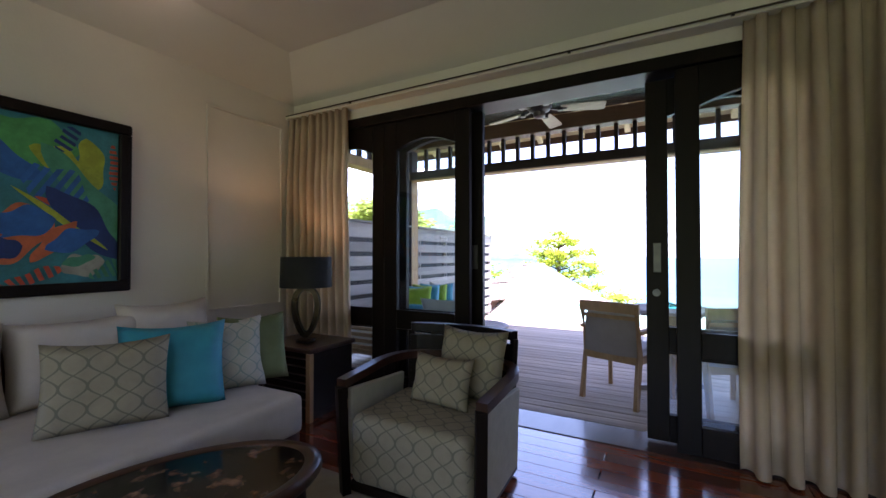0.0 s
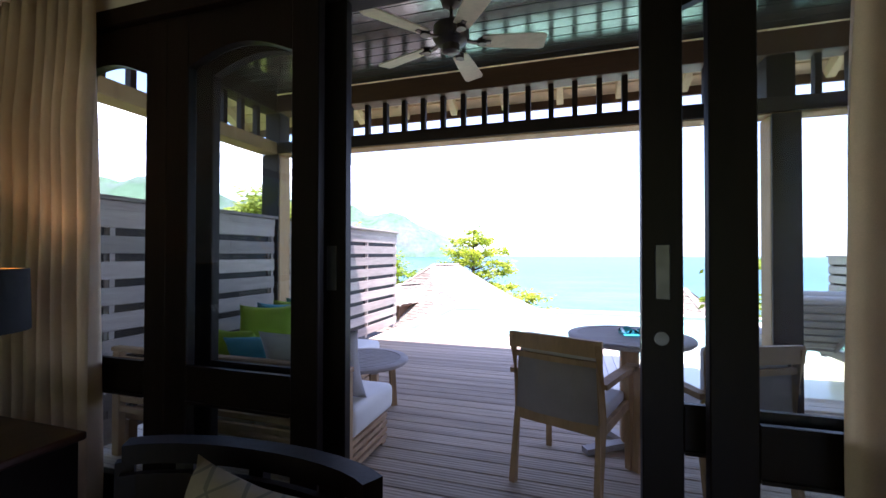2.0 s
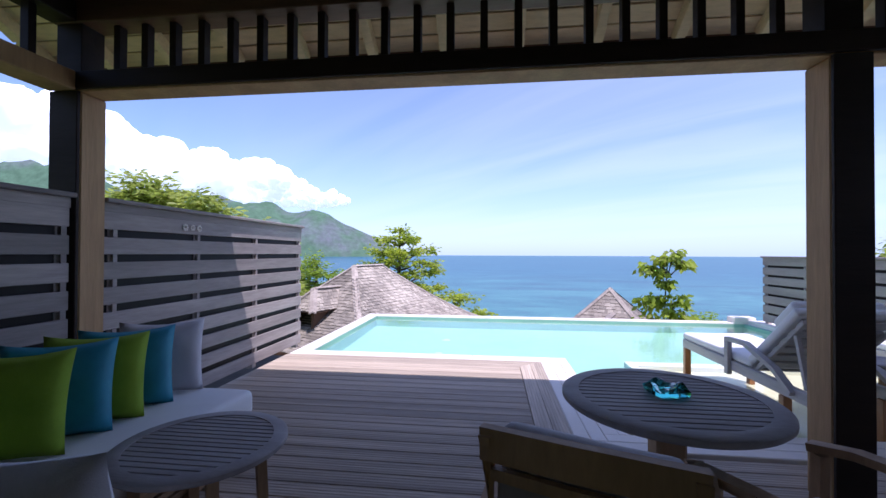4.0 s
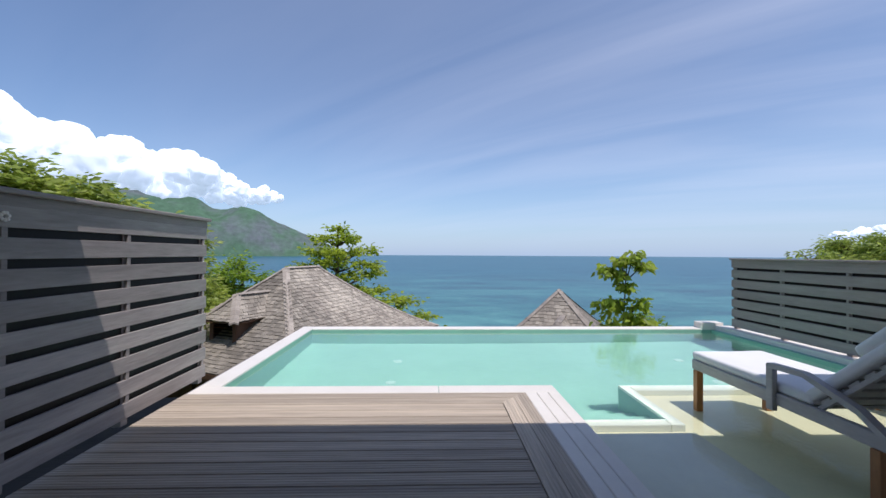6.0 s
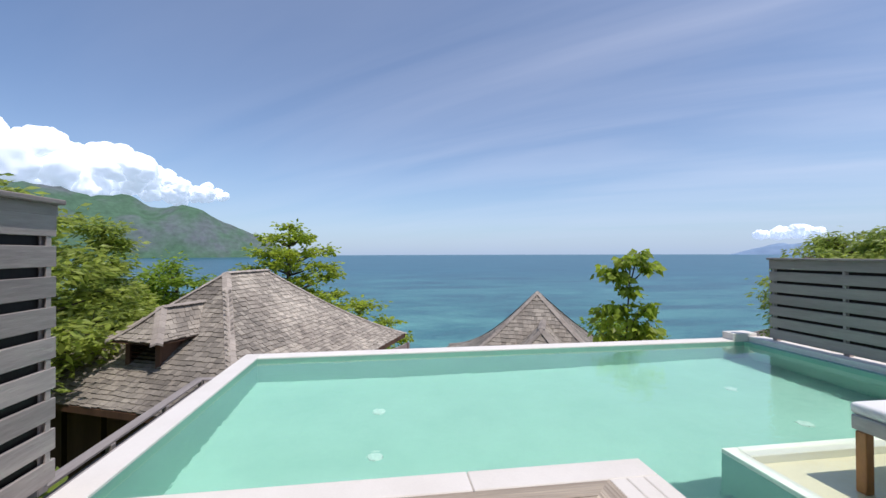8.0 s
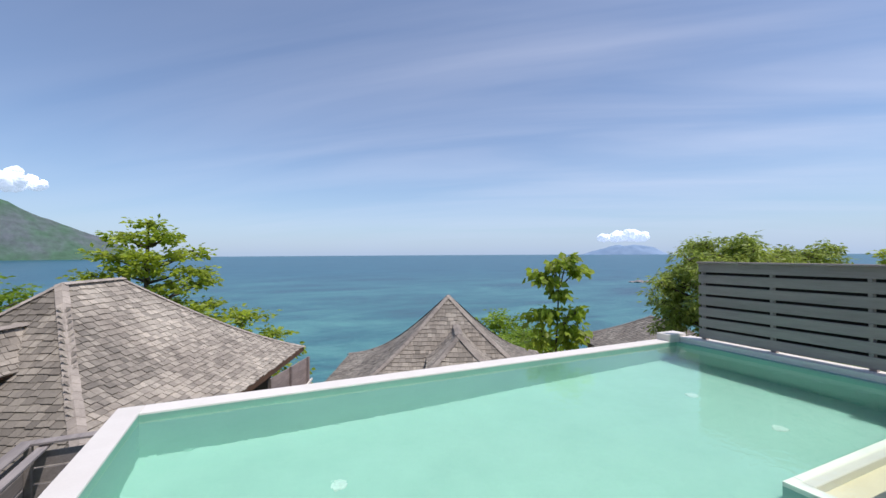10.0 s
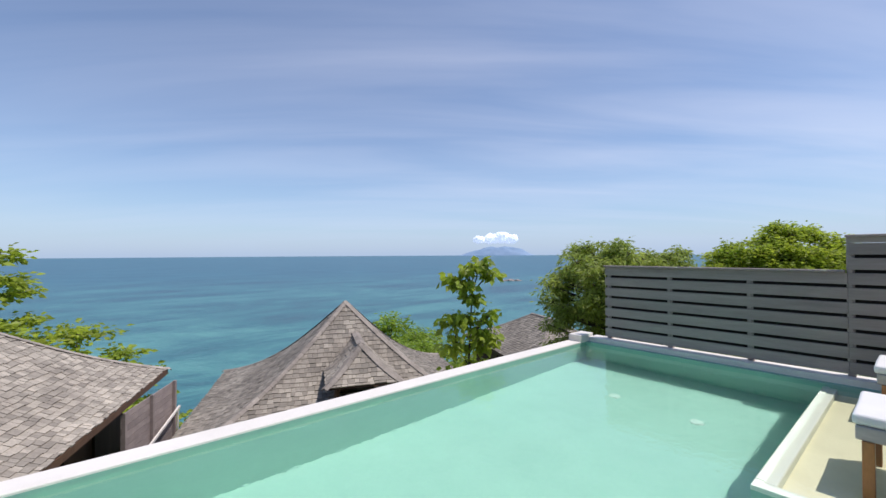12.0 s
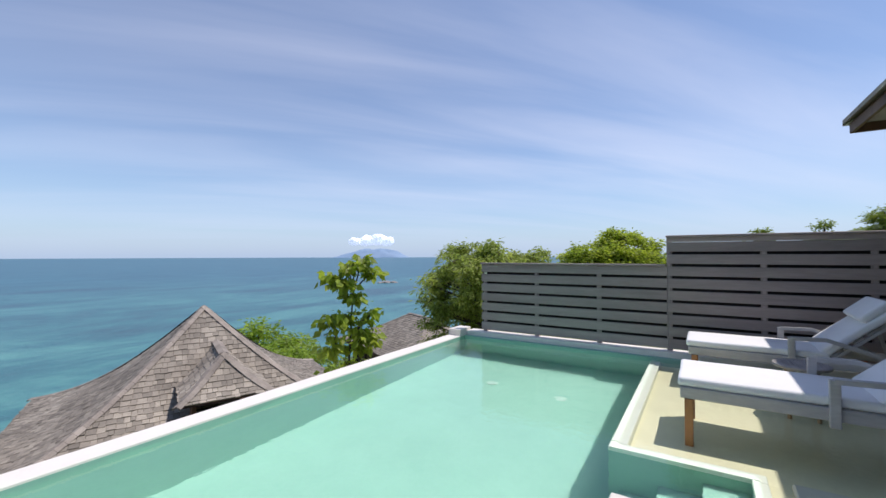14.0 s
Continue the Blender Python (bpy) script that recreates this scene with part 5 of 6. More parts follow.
def roof_face(bm, top, eave, drop, course=0.145, width=0.145, seed=0, parts=None, parent=None, limit=0):
    """Shingles in courses between a top edge (a, b) and an eave edge (a, b), all at plan points."""
    rnd = random.Random(seed)
    (ta, tb), (ea, eb) = top, eave
    mid_run = ((ea + eb) / 2 - (ta + tb) / 2).length
    length = math.hypot(mid_run, drop)
    n = int(length / course)
    made = 0
    for k in range(n):
        t0, t1 = k / n, min(1.0, (k + 1.45) / n)
        rows = []
        for t in (t0, t1):
            a, b = ta.lerp(ea, t), tb.lerp(eb, t)
            z = -drop * hip_profile(t)
            rows.append((Vector((a.x, a.y, ta.z + z)), Vector((b.x, b.y, tb.z + z))))
        along = rows[1][1] - rows[1][0]
        w = along.length
        if w < 0.05:
            continue
        d = along.normalized()
        nrm = d.cross(rows[1][0] - rows[0][0]).normalized()
        if nrm.z < 0:
            nrm = -nrm
        upv = (rows[0][0] + rows[0][1] - rows[1][0] - rows[1][1]).normalized()
        ln = ((rows[0][0] + rows[0][1]) / 2 - (rows[1][0] + rows[1][1]) / 2).length
        x = rnd.uniform(-0.1, 0.0)
        low = rows[1][0]
        wt = (rows[0][1] - rows[0][0]).length
        off = (rows[0][0] - low).dot(d)
        while x < w:
            sw = width * rnd.uniform(0.6, 1.35)
            a, b = max(0.0, x + 0.004), min(w, x + sw - 0.004)
            x += sw
            if b - a < 0.03:
                continue
            lift, jig = rnd.uniform(0.022, 0.040), rnd.uniform(-0.018, 0.018)
            at, bt = max(off, min(off + wt, a)), max(off, min(off + wt, b))
            lo = low - upv * jig
            if parent and low.lerp(rows[0][0], 0.5).y + d.y * a < 17.4 and made < limit:
                made += 1
                m = Matrix.Identity(4)
                for i, col in enumerate((d * (b - a), upv * (ln + jig), nrm * (lift / 0.03), lo + d * a)):
                    for q in range(3):
                        m[q][i] = col[q]
                piece("shingle", parts, parent, m)
                continue
            p = [lo + d * a + nrm * lift, lo + d * b + nrm * lift, low + d * bt + upv * ln + nrm * 0.006, low + d * at + upv * ln + nrm * 0.006,
                 lo + d * a, lo + d * b]
            vs = [bm.verts.new(q) for q in p]
            bm.faces.new(vs[:4])
            bm.faces.new((vs[4], vs[5], vs[1], vs[0]))
            bm.faces.new((vs[3], vs[4], vs[0]))
            bm.faces.new((vs[1], vs[5], vs[2]))
    return bm


wedge = bmesh.new()
wv = [wedge.verts.new(p) for p in ((0.01, 0, 0.03), (0.99, 0, 0.03), (0.99, 1, 0.006), (0.01, 1, 0.006), (0.01, 0, 0), (0.99, 0, 0))]
for f in (wv[:4], (wv[4], wv[5], wv[1], wv[0]), (wv[3], wv[4], wv[0]), (wv[1], wv[5], wv[2])):
    wedge.faces.new(f)
SHINGLE_ONE = mesh_of("shingle", wedge, SHINGLE)


def ridge_caps(bm, a, b, drop, seed, flat=False, step=0.2):
    rnd = random.Random(seed)
    n = max(2, int((b - a).length / step))
    pts = []
    for i in range(n + 1):
        t = i / n
        p = a.lerp(b, t)
        p.z = a.z - drop * hip_profile(t) if drop else a.z + (b.z - a.z) * t
        pts.append(p)
    for i in range(n):
        p, q = pts[i], pts[i + 1] + (pts[i + 1] - pts[i]) * 0.3
        d = (q - p).normalized()
        side = d.cross(Vector((0, 0, 1))).normalized()
        wv = rnd.uniform(0.105, 0.115)
        for s in (-1, 1):
            vs = [bm.verts.new(k) for k in (p + Vector((0, 0, 0.042)), q + Vector((0, 0, 0.052)), q + side * s * wv + Vector((0, 0, 0.008)), p + side * s * wv + Vector((0, 0, -0.002)),
                                            q + side * s * wv + Vector((0, 0, -0.04)), q + Vector((0, 0, 0.01)))]
            bm.faces.new(vs[:4] if s < 0 else vs[:4][::-1])
            bm.faces.new((vs[1], vs[5], vs[4], vs[2]))


def hip_villa(name, label, p1, p2, corner, drop, wall_in, wall_h, seed, singles=0):
    """A hipped shingle roof over a ridge p1-p2 on timber walls; corner: plan run of each hip along both axes."""
    e = thing(name, label, "house")
    du, dv = U * corner, V * corner
    c = {(-1, -1): p1 - du - dv, (-1, 1): p1 - du + dv, (1, 1): p2 + du + dv, (1, -1): p2 + du - dv}
    flat = lambda p: Vector((p.x, p.y, p1.z))
    faces = [((p1, p2), (c[-1, 1], c[1, 1])), ((p1, p1), (c[-1, -1], c[-1, 1])), ((p2, p2), (c[1, -1], c[1, 1])), ((p1, p2), (c[-1, -1], c[1, -1]))]
    skin = bmesh.new()
    for k, (top, eave) in enumerate(faces):
        own = singles if k < 2 else 0
        bm = roof_face(bmesh.new(), (flat(top[0]), flat(top[1])), (flat(eave[0]), flat(eave[1])), drop, seed=seed + k, parts=SHINGLE_ONE, parent=e if own else None, limit=own)
        tagged(part("shingle_rest", bm, SHINGLE, e, "weathered grey-brown wood shingles"), kind="stuff")
        n = 8
        rows = []
        for i in range(n + 1):
            t = i / n
            z = p1.z - drop * hip_profile(t) - 0.03
            rows.append([skin.verts.new((q.x, q.y, z)) for q in (flat(top[0]).lerp(flat(eave[0]), t), flat(top[1]).lerp(flat(eave[1]), t))])
        for a, b in zip(rows, rows[1:]):
            skin.faces.new((a[0], a[1], b[1], b[0]))
    bmesh.ops.remove_doubles(skin, verts=skin.verts, dist=0.002)
    part("roof_deck", skin, RED_CEDAR, e)
    caps = bmesh.new()
    for (s, q), cr in c.items():
        ridge_caps(caps, Vector(p1 if s < 0 else p2), Vector((cr.x, cr.y, p1.z - drop)), drop, seed)
    if (p2 - p1).length > 0.1:
        ridge_caps(caps, Vector(p1), Vector(p2), 0, seed)
    tagged(part("ridge_cap", caps, SHINGLE_CAP, e), kind="stuff")
    ze = p1.z - drop * hip_profile(1.0)
    order = [c[-1, -1], c[-1, 1], c[1, 1], c[1, -1]]
    for a, b in zip(order, order[1:] + order[:1]):
        bm = sweep([(a.x, a.y, ze - 0.07), (b.x, b.y, ze - 0.07)], 0.03, 0.13)
        part("fascia", bm, RED_CEDAR, e)
    k = (corner - wall_in) / corner
    ins = [p1 + (c[-1, -1] - p1) * k, p1 + (c[-1, 1] - p1) * k, p2 + (c[1, 1] - p2) * k, p2 + (c[1, -1] - p2) * k]
    for a, b in zip(ins, ins[1:] + ins[:1]):
        zt = p1.z - drop * hip_profile(k) - 0.05
        d = (b - a).normalized()
        bm = sweep([(a.x, a.y, zt - wall_h / 2), (b.x, b.y, zt - wall_h / 2)], 0.12, wall_h)
        part("wall", bm, RED_CEDAR, e)
        for i in range(int((b - a).length / 1.2)):
            q = a + d * (0.7 + 1.2 * i)
            part("wall_post", slab((q.x - 0.08, q.y - 0.08, zt - wall_h), (q.x + 0.08, q.y + 0.08, zt - 0.02)), BEAM_WOOD, e)
    return e


def dormer(e, foot, out, width, depth, height, rise, over=0.25, seed=5):
    """A small hipped dormer: foot is the middle of its face at sill height, out the way it looks."""
    side = Vector((-out.y, out.x, 0))
    zt = foot.z + height
    for s in (-1, 1):
        a = foot + side * s * width / 2
        b = a - out * depth
        part("dormer_cheek", sweep([(a.x, a.y, zt - height / 2), (b.x, b.y, zt - height / 2)], 0.05, height), RED_CEDAR, e)
        part("dormer_post", slab((a.x - 0.045, a.y - 0.045, foot.z), (a.x + 0.045, a.y + 0.045, zt)), RED_CEDAR, e)
    lv = bmesh.new()
    a, b = foot + side * width / 2 - out * 0.06, foot - side * width / 2 - out * 0.06
    n = int(height / 0.085)
    for i in range(n):
        z = foot.z + 0.03 + i * 0.085
        p = sweep([(a.x, a.y, z), (b.x, b.y, z)], 0.05, 0.02)
        me = bpy.data.meshes.new("louvre_tmp")
        p.to_mesh(me)
        lv.from_mesh(me)
        p.free()
        bpy.data.meshes.remove(me)
    part("louvres", lv, DARK_WOOD, e)
    w2 = width / 2 + over
    peak_f, peak_b = foot - out * (w2 - over), foot - out * (depth + 0.5)
    pf, pb = Vector((peak_f.x, peak_f.y, zt + rise)), Vector((peak_b.x, peak_b.y, zt + rise))
    f = foot + out * over
    el, er = f + side * w2, f - side * w2
    bl, br = peak_b + side * w2, peak_b - side * w2
    z0 = zt + rise
    lift = lambda p: Vector((p.x, p.y, z0))
    bm = bmesh.new()
    for k, (top, eave) in enumerate((((pf, pb), (el, bl)), ((pf, pb), (er, br)), ((pf, pf), (el, er)))):
        roof_face(bm, (lift(top[0]), lift(top[1])), (lift(eave[0]), lift(eave[1])), rise, seed=seed + k)
    shingles = bm
    bm = bmesh.new()
    ring = [bm.verts.new((p.x, p.y, zt + rise - rise * hip_profile(1.0) - 0.05)) for p in (el, er, br, bl)]
    tops = [bm.verts.new(pf - Vector((0, 0, 0.17))), bm.verts.new(pb - Vector((0, 0, 0.17)))]
    for fc in ((ring[0], ring[1], tops[0]), (ring[1], ring[2], tops[1], tops[0]), (ring[3], ring[0], tops[0], tops[1]), (ring[0], ring[3], ring[2], ring[1])):
        bm.faces.new(fc)
    under = part("dormer_roof", bm, RED_CEDAR, e)
    tagged(part("dormer_shingle_rest", shingles, SHINGLE, under, "weathered wood shingles"), kind="stuff")
    caps = bmesh.new()
    for q in (el, er):
        ridge_caps(caps, pf, Vector((q.x, q.y, zt)), rise, seed)
    ridge_caps(caps, pf, pb, 0, seed)
    tagged(part("dormer_cap", caps, SHINGLE_CAP, under), kind="stuff")


A1, A2 = Vector((-5.08, 18.0, 0.82)), Vector((-4.5, 19.7, 0.82))
villa_a = hip_villa("neighbouring_villa", "lower villa with broad hipped wood-shingle roof and dormer", A1, A2, 3.4, 2.78, 0.8, 2.4, 11, 150)
dormer(villa_a, Vector((-5.99, 15.79, -1.25)), -U, 0.85, 1.3, 0.65, 0.73)
BELL[:] = [0.115, 0.095]
B1 = Vector((4.6, 19.97, -0.04))
villa_b = hip_villa("pyramid_roof_villa", "lower villa with steep pyramid wood-shingle roof and small dormer", B1, B1 + U * 0.02, 4.3, 3.4, 0.7, 2.4, 31)
BELL[:] = [0.11, 0.03]
dormer(villa_b, Vector((3.54, 16.96, -2.30)), -U, 1.3, 1.9, 0.5, 0.9, 0.27)
C1 = Vector((16.4, 20.3, -1.9))
villa_c = hip_villa("far_villa", "distant villa with low wood-shingle roof among trees", C1, C1 + U * 2.0, 3.0, 1.7, 0.6, 2.4, 51)

# slatted screen of the lower terrace
scr = thing("terrace_screen", "grey slatted screen on a lower terrace with a sloping white rail", "screen", (-0.55, 19.92, -4.1), 59.7)
for k in range(15):
    part("screen_slat", slab((-1.19, -0.012, 0.148 * k), (1.19, 0.012, 0.148 * k + 0.14), 0.003), FENCE_DARK, scr)
for x in (-1.15, 0.0, 1.15):
    part("screen_post", slab((x - 0.04, -0.085, -1.5), (x + 0.04, -0.013, 2.24), 0.004), FENCE_DARK, scr)
part("white_rail", sweep([(-1.2, -0.11, 0.9), (1.3, -0.11, 1.5)], 0.04, 0.06), WHITE_BOARD, scr)
for x in (-0.2, 1.2):
    part("rail_post", slab((x - 0.015, -0.125, -0.6), (x + 0.015, -0.095, 1.14 + 0.24 * x)), WHITE_BOARD, scr)

# the fence of the terrace below the pool, seen from above
low = thing("lower_fence", "silvered plank fence with broad cap boards below the pool", "fence", (-3.92, 13.57, -0.8), kind="structure")
for k in range(7):
    part("fence_board", slab((-0.012, -5.0, -0.30 - 0.19 * k), (0.012, 0.0, -0.13 - 0.19 * k), 0.003), FENCE_GREY, low)
    part("fence_board", slab((0.02, -0.012, -0.30 - 0.19 * k), (1.5, 0.012, -0.13 - 0.19 * k), 0.003), FENCE_GREY, low)
for y in (-0.05, -1.2, -2.4, -3.6, -4.8):
    part("fence_post", slab((0.014, y - 0.04, -4.3), (0.08, y + 0.04, -0.03), 0.004), FENCE_GREY, low)
for x0, x1, z in ((-0.07, 0.07, 0.0), (0.13, 0.23, -0.05)):
    part("cap_board", slab((x0, -5.0, z - 0.03), (x1, 0.07, z), 0.004), FENCE_GREY, low)
part("cap_board", slab((0.072, -0.07, -0.028), (1.5, 0.07, 0.002), 0.004), FENCE_GREY, low)

plunge = thing("plunge_pool", "small turquoise plunge pool beside the distant villa", "pool", (12.1, 19.6, -6.05))
part("basin", slab((-0.7, -0.9, 0.0), (0.7, 0.9, 2.25), 0.02), WHITE_BOARD, plunge)
part("water", slab((-0.6, -0.8, 2.20), (0.6, 0.8, 2.262), 0.002), TURQ, plunge, "turquoise water")


# ---- trees ----
def leaf_quad(bm, c, d, up, l, w):
    side = d.cross(up)
    side = side.normalized() if side.length > 1e-4 else Vector((1, 0, 0))
    n = side.cross(d)
    a = bm.verts.new(c)
    b = bm.verts.new(c + d * l * 0.45 + side * w * 0.5 + n * w * 0.12)
    e = bm.verts.new(c + d * l)
    f = bm.verts.new(c + d * l * 0.45 - side * w * 0.5 + n * w * 0.12)
    bm.faces.new((a, b, e))
    bm.faces.new((a, e, f))


def limb(bm, pts, r0, r1, n=7):
    pts = [Vector(p) for p in pts]
    rings = []
    for i, p in enumerate(pts):
        d = (pts[min(i + 1, len(pts) - 1)] - pts[max(i - 1, 0)]).normalized()
        s = d.cross(Vector((0.3, 0.2, 0.9))).normalized()
        t = d.cross(s)
        r = r0 + (r1 - r0) * i / (len(pts) - 1)
        rings.append([bm.verts.new(p + (s * math.cos(2 * math.pi * k / n) + t * math.sin(2 * math.pi * k / n)) * r) for k in range(n)])
    for a, b in zip(rings, rings[1:]):
        for k in range(n):
            bm.faces.new((a[k], a[(k + 1) % n], b[(k + 1) % n], b[k])).smooth = True


LEAFY, BROAD = 2.0, 1.15   # leaves to a twig, and their size, against the numbers given below


def tree(label, base, clumps, mat, leaf, count, seed, trunk_r=0.16, droop=0.2, flat=0.55, top=None):
    """clumps: (centre, radius) of leafy masses, each fed by its own limb from the trunk."""
    rnd = random.Random(seed)
    e = thing("tree", label, "tree", base)
    top = Vector(top if top else clumps[0][0])
    wood = bmesh.new()
    limb(wood, [(0, 0, 0), top * 0.35 + Vector((0.1, -0.05, 0)), top * 0.7 + Vector((-0.06, 0.05, 0)), top], trunk_r, trunk_r * 0.25)
    leaves = bmesh.new()
    for c, r in clumps:
        c = Vector(c)
        root = top * min(0.92, max(0.3, (c.z - 0.35 * math.hypot(c.x - top.x, c.y - top.y)) / top.z))
        mid = root.lerp(c, 0.55) + Vector((0, 0, -0.12 * r))
        limb(wood, [root, mid, c], trunk_r * 0.35, 0.012, 5)
        subs = max(5, int(r * 9))
        for s in range(subs):
            v = Vector((rnd.gauss(0, 1), rnd.gauss(0, 1), rnd.gauss(0, 1)))
            v = v.normalized() * r * rnd.uniform(0.35, 1.0)
            v.z *= flat
            q = c + v
            if rnd.random() < 0.6:
                limb(wood, [c, c.lerp(q, 0.6) + Vector((0, 0, 0.03)), q], 0.016, 0.005, 4)
            for k in range(int(count * LEAFY)):
                o = Vector((rnd.gauss(0, 1), rnd.gauss(0, 1), rnd.gauss(0, 0.55))) * (0.16 * r + 0.06)
                d = Vector((o.x + rnd.gauss(0, 0.15), o.y + rnd.gauss(0, 0.15), o.z * 0.5 - droop * rnd.random() * 0.4))
                d = d.normalized() if d.length > 1e-4 else Vector((1, 0, 0))
                s2 = rnd.uniform(0.65, 1.25)
                leaf_quad(leaves, q + o, d, Vector((rnd.gauss(0, 0.8), rnd.gauss(-0.25, 0.8), 1)), leaf[0] * s2 * BROAD, leaf[1] * s2 * BROAD)
    part("trunk", wood, BARK, e)
    part("crown", leaves, mat, e)
    return e


def layered(rnd, top, tiers, spread, r, lean=0.0):
    """Clumps in flat tiers, as on an almond tree."""
    out = []
    for i in range(tiers):
        t = i / (tiers - 1)
        z = top * (1 - 0.62 * t)
        n = 1 if i == 0 else 3 + i
        rad = spread * (0.12 + 0.88 * t ** 0.8) if i else 0
        a0 = rnd.uniform(0, 6.28)
        for k in range(n):
            a = a0 + 2 * math.pi * k / n + rnd.uniform(-0.3, 0.3)
            q = rad * rnd.uniform(0.6, 1.05)
            out.append(((q * math.cos(a) + lean * t, q * math.sin(a), z + rnd.uniform(-0.15, 0.15)), r * rnd.uniform(0.75, 1.1)))
    return out


def feathery(rnd):
    """A wide, ragged, flat-topped crown."""
    out = [((0, 0, 5.7), 0.4)]
    for k in range(150):
        a, f = rnd.uniform(0, 6.28), math.sqrt(rnd.random())
        top = 5.95 - 0.9 * f ** 3 + 0.25 * math.sin(3 * a + 5 * f)
        out.append(((2.0 * f * math.cos(a), 2.0 * f * math.sin(a), top - 2.9 * rnd.random() ** 1.6), rnd.uniform(0.28, 0.5)))
    return out


def domed(rnd, height, spread, r, n):
    out = [((0, 0, height), r)]
    for k in range(n):
        a, f = rnd.uniform(0, 6.28), math.sqrt(rnd.random())
        z = height - (height * 0.42) * f * f - 0.42 * rnd.random() ** 1.8 * height
        out.append(((spread * f * math.cos(a), spread * f * math.sin(a), z), r * rnd.uniform(0.7, 1.15)))
    return out


rnd = random.Random(4)
tree("almond tree with bright green leaves in flat tiers", (-5.4, 27.0, -6.0), layered(rnd, 8.75, 9, 3.7, 0.72), LEAF_A, (0.21, 0.13), 15, 21, 0.2, 0.2, 0.22, (0, 0, 8.7))
tree("spreading green tree below the shingled roof", (-2.0, 27.5, -9.0), layered(rnd, 7.7, 6, 3.7, 0.85), LEAF_A, (0.22, 0.13), 15, 22, 0.16, 0.2, 0.3, (0, 0, 7.2))
young = [((a * 0.78, -a * 0.49, z), 0.9 * r) for a, z, r in ((0.22, 6.18, 0.17), (0.42, 5.98, 0.12), (-0.05, 6.05, 0.13), (-0.34, 5.82, 0.17), (-0.1, 5.78, 0.16), (0.05, 5.5, 0.13), (-0.42, 4.98, 0.24), (-0.15, 5.12, 0.16), (0.40, 5.08, 0.25),
         (0.2, 4.88, 0.22), (-0.34, 4.62, 0.26), (0.12, 4.5, 0.26), (0.46, 4.68, 0.22), (-0.05, 4.15, 0.34), (0.34, 4.0, 0.34), (-0.36, 3.95, 0.34), (0.0, 3.5, 0.36))]
tree("slender young tree with large bright leaves", (4.17, 13.81, -4.9), young, LEAF_A, (0.16, 0.11), 6, 23, 0.045, 0.9, 0.9, (0.1, 0, 6.1))
tree("tall leafy tree behind the western fence", (-11.2, 15.5, -4.0), domed(rnd, 7.5, 4.0, 0.85, 100), LEAF_C, (0.23, 0.10), 24, 24, 0.22)
tree("broad green tree beside the shingled roof", (-10.2, 21.3, -5.0), domed(rnd, 7.3, 1.1, 0.75, 34), LEAF_C, (0.2, 0.085), 24, 25, 0.2)
tree("pale green tree beyond the shingled roof", (-10.5, 27.0, -6.0), domed(rnd, 6.7, 2.4, 0.9, 34), LEAF_D, (0.22, 0.1), 18, 26, 0.2)
tree("low pale green tree beside the lower villa", (-15.0, 29.0, -6.5), domed(rnd, 6.2, 4.0, 1.1, 34), LEAF_C, (0.22, 0.1), 30, 27, 0.2)
tree("feathery olive-green tree behind the eastern fence", (11.15, 14.3, -4.2), feathery(rnd), LEAF_C, (0.15, 0.045), 25, 28, 0.14, 0.6, 0.8)
tree("dense domed mango tree behind the eastern fence", (20.2, 11.7, -4.5), domed(rnd, 6.95, 3.3, 0.6, 230), LEAF_A, (0.15, 0.075), 40, 29, 0.3)
tree("tall tree on the hill beyond the eastern fence", (38.0, 0.6, -2.0), domed(rnd, 5.6, 1.1, 0.7, 9), LEAF_B, (0.22, 0.09), 24, 30, 0.2)
tree("tall tree on the hill beyond the eastern fence", (37.0, -2.2, -2.0), domed(rnd, 6.2, 1.6, 0.8, 12), LEAF_B, (0.22, 0.09), 24, 32, 0.2)
tree("tree on the hill beyond the eastern fence", (38.0, 4.2, -2.0), domed(rnd, 5.2, 0.9, 0.6, 7), LEAF_B, (0.22, 0.09), 24, 33, 0.2)
tree("shrubby green tree by the pyramid roof", (9.6, 24.5, -7.0), domed(rnd, 3.9, 3.4, 0.8, 60), LEAF_D, (0.17, 0.09), 28, 34, 0.15)
tree("shrubby green tree by the shore", (13.0, 30.0, -9.0), domed(rnd, 6.0, 4.0, 1.2, 20), LEAF_D, (0.24, 0.12), 24, 35, 0.15)


def banana(base, h, n, seed):
    rnd = random.Random(seed)
    e = thing("banana_plant", "banana plant with broad arching leaves", "plant", base, 0, "banana plants")
    stem = bmesh.new()
    limb(stem, [(0, 0, 0), (0.03, 0, h * 0.5), (0, 0, h * 0.75)], 0.12, 0.07)
    part("stem", stem, LEAF_D, e)
    for k in range(n):
        a = 2 * math.pi * k / n + rnd.uniform(-0.2, 0.2)
        d = Vector((math.cos(a), math.sin(a), 0))
        s = Vector((-d.y, d.x, 0))
        bm = bmesh.new()
        l, rows = rnd.uniform(1.1, 1.7), []
        for i in range(9):
            t = i / 8
            p = Vector((0, 0, h * 0.7)) + d * l * t * 0.75 + Vector((0, 0, l * (0.8 * t - 0.75 * t * t)))
            w = 0.24 * math.sin(math.pi * min(1, 0.12 + 0.86 * t)) ** 0.7
            rows.append([bm.verts.new(p - s * w + Vector((0, 0, 0.05))), bm.verts.new(p), bm.verts.new(p + s * w + Vector((0, 0, 0.05)))])
        for x, y in zip(rows, rows[1:]):
            for i in range(2):
                bm.faces.new((x[i], x[i + 1], y[i + 1], y[i]))
        part("leaf", bm, LEAF_A, e)


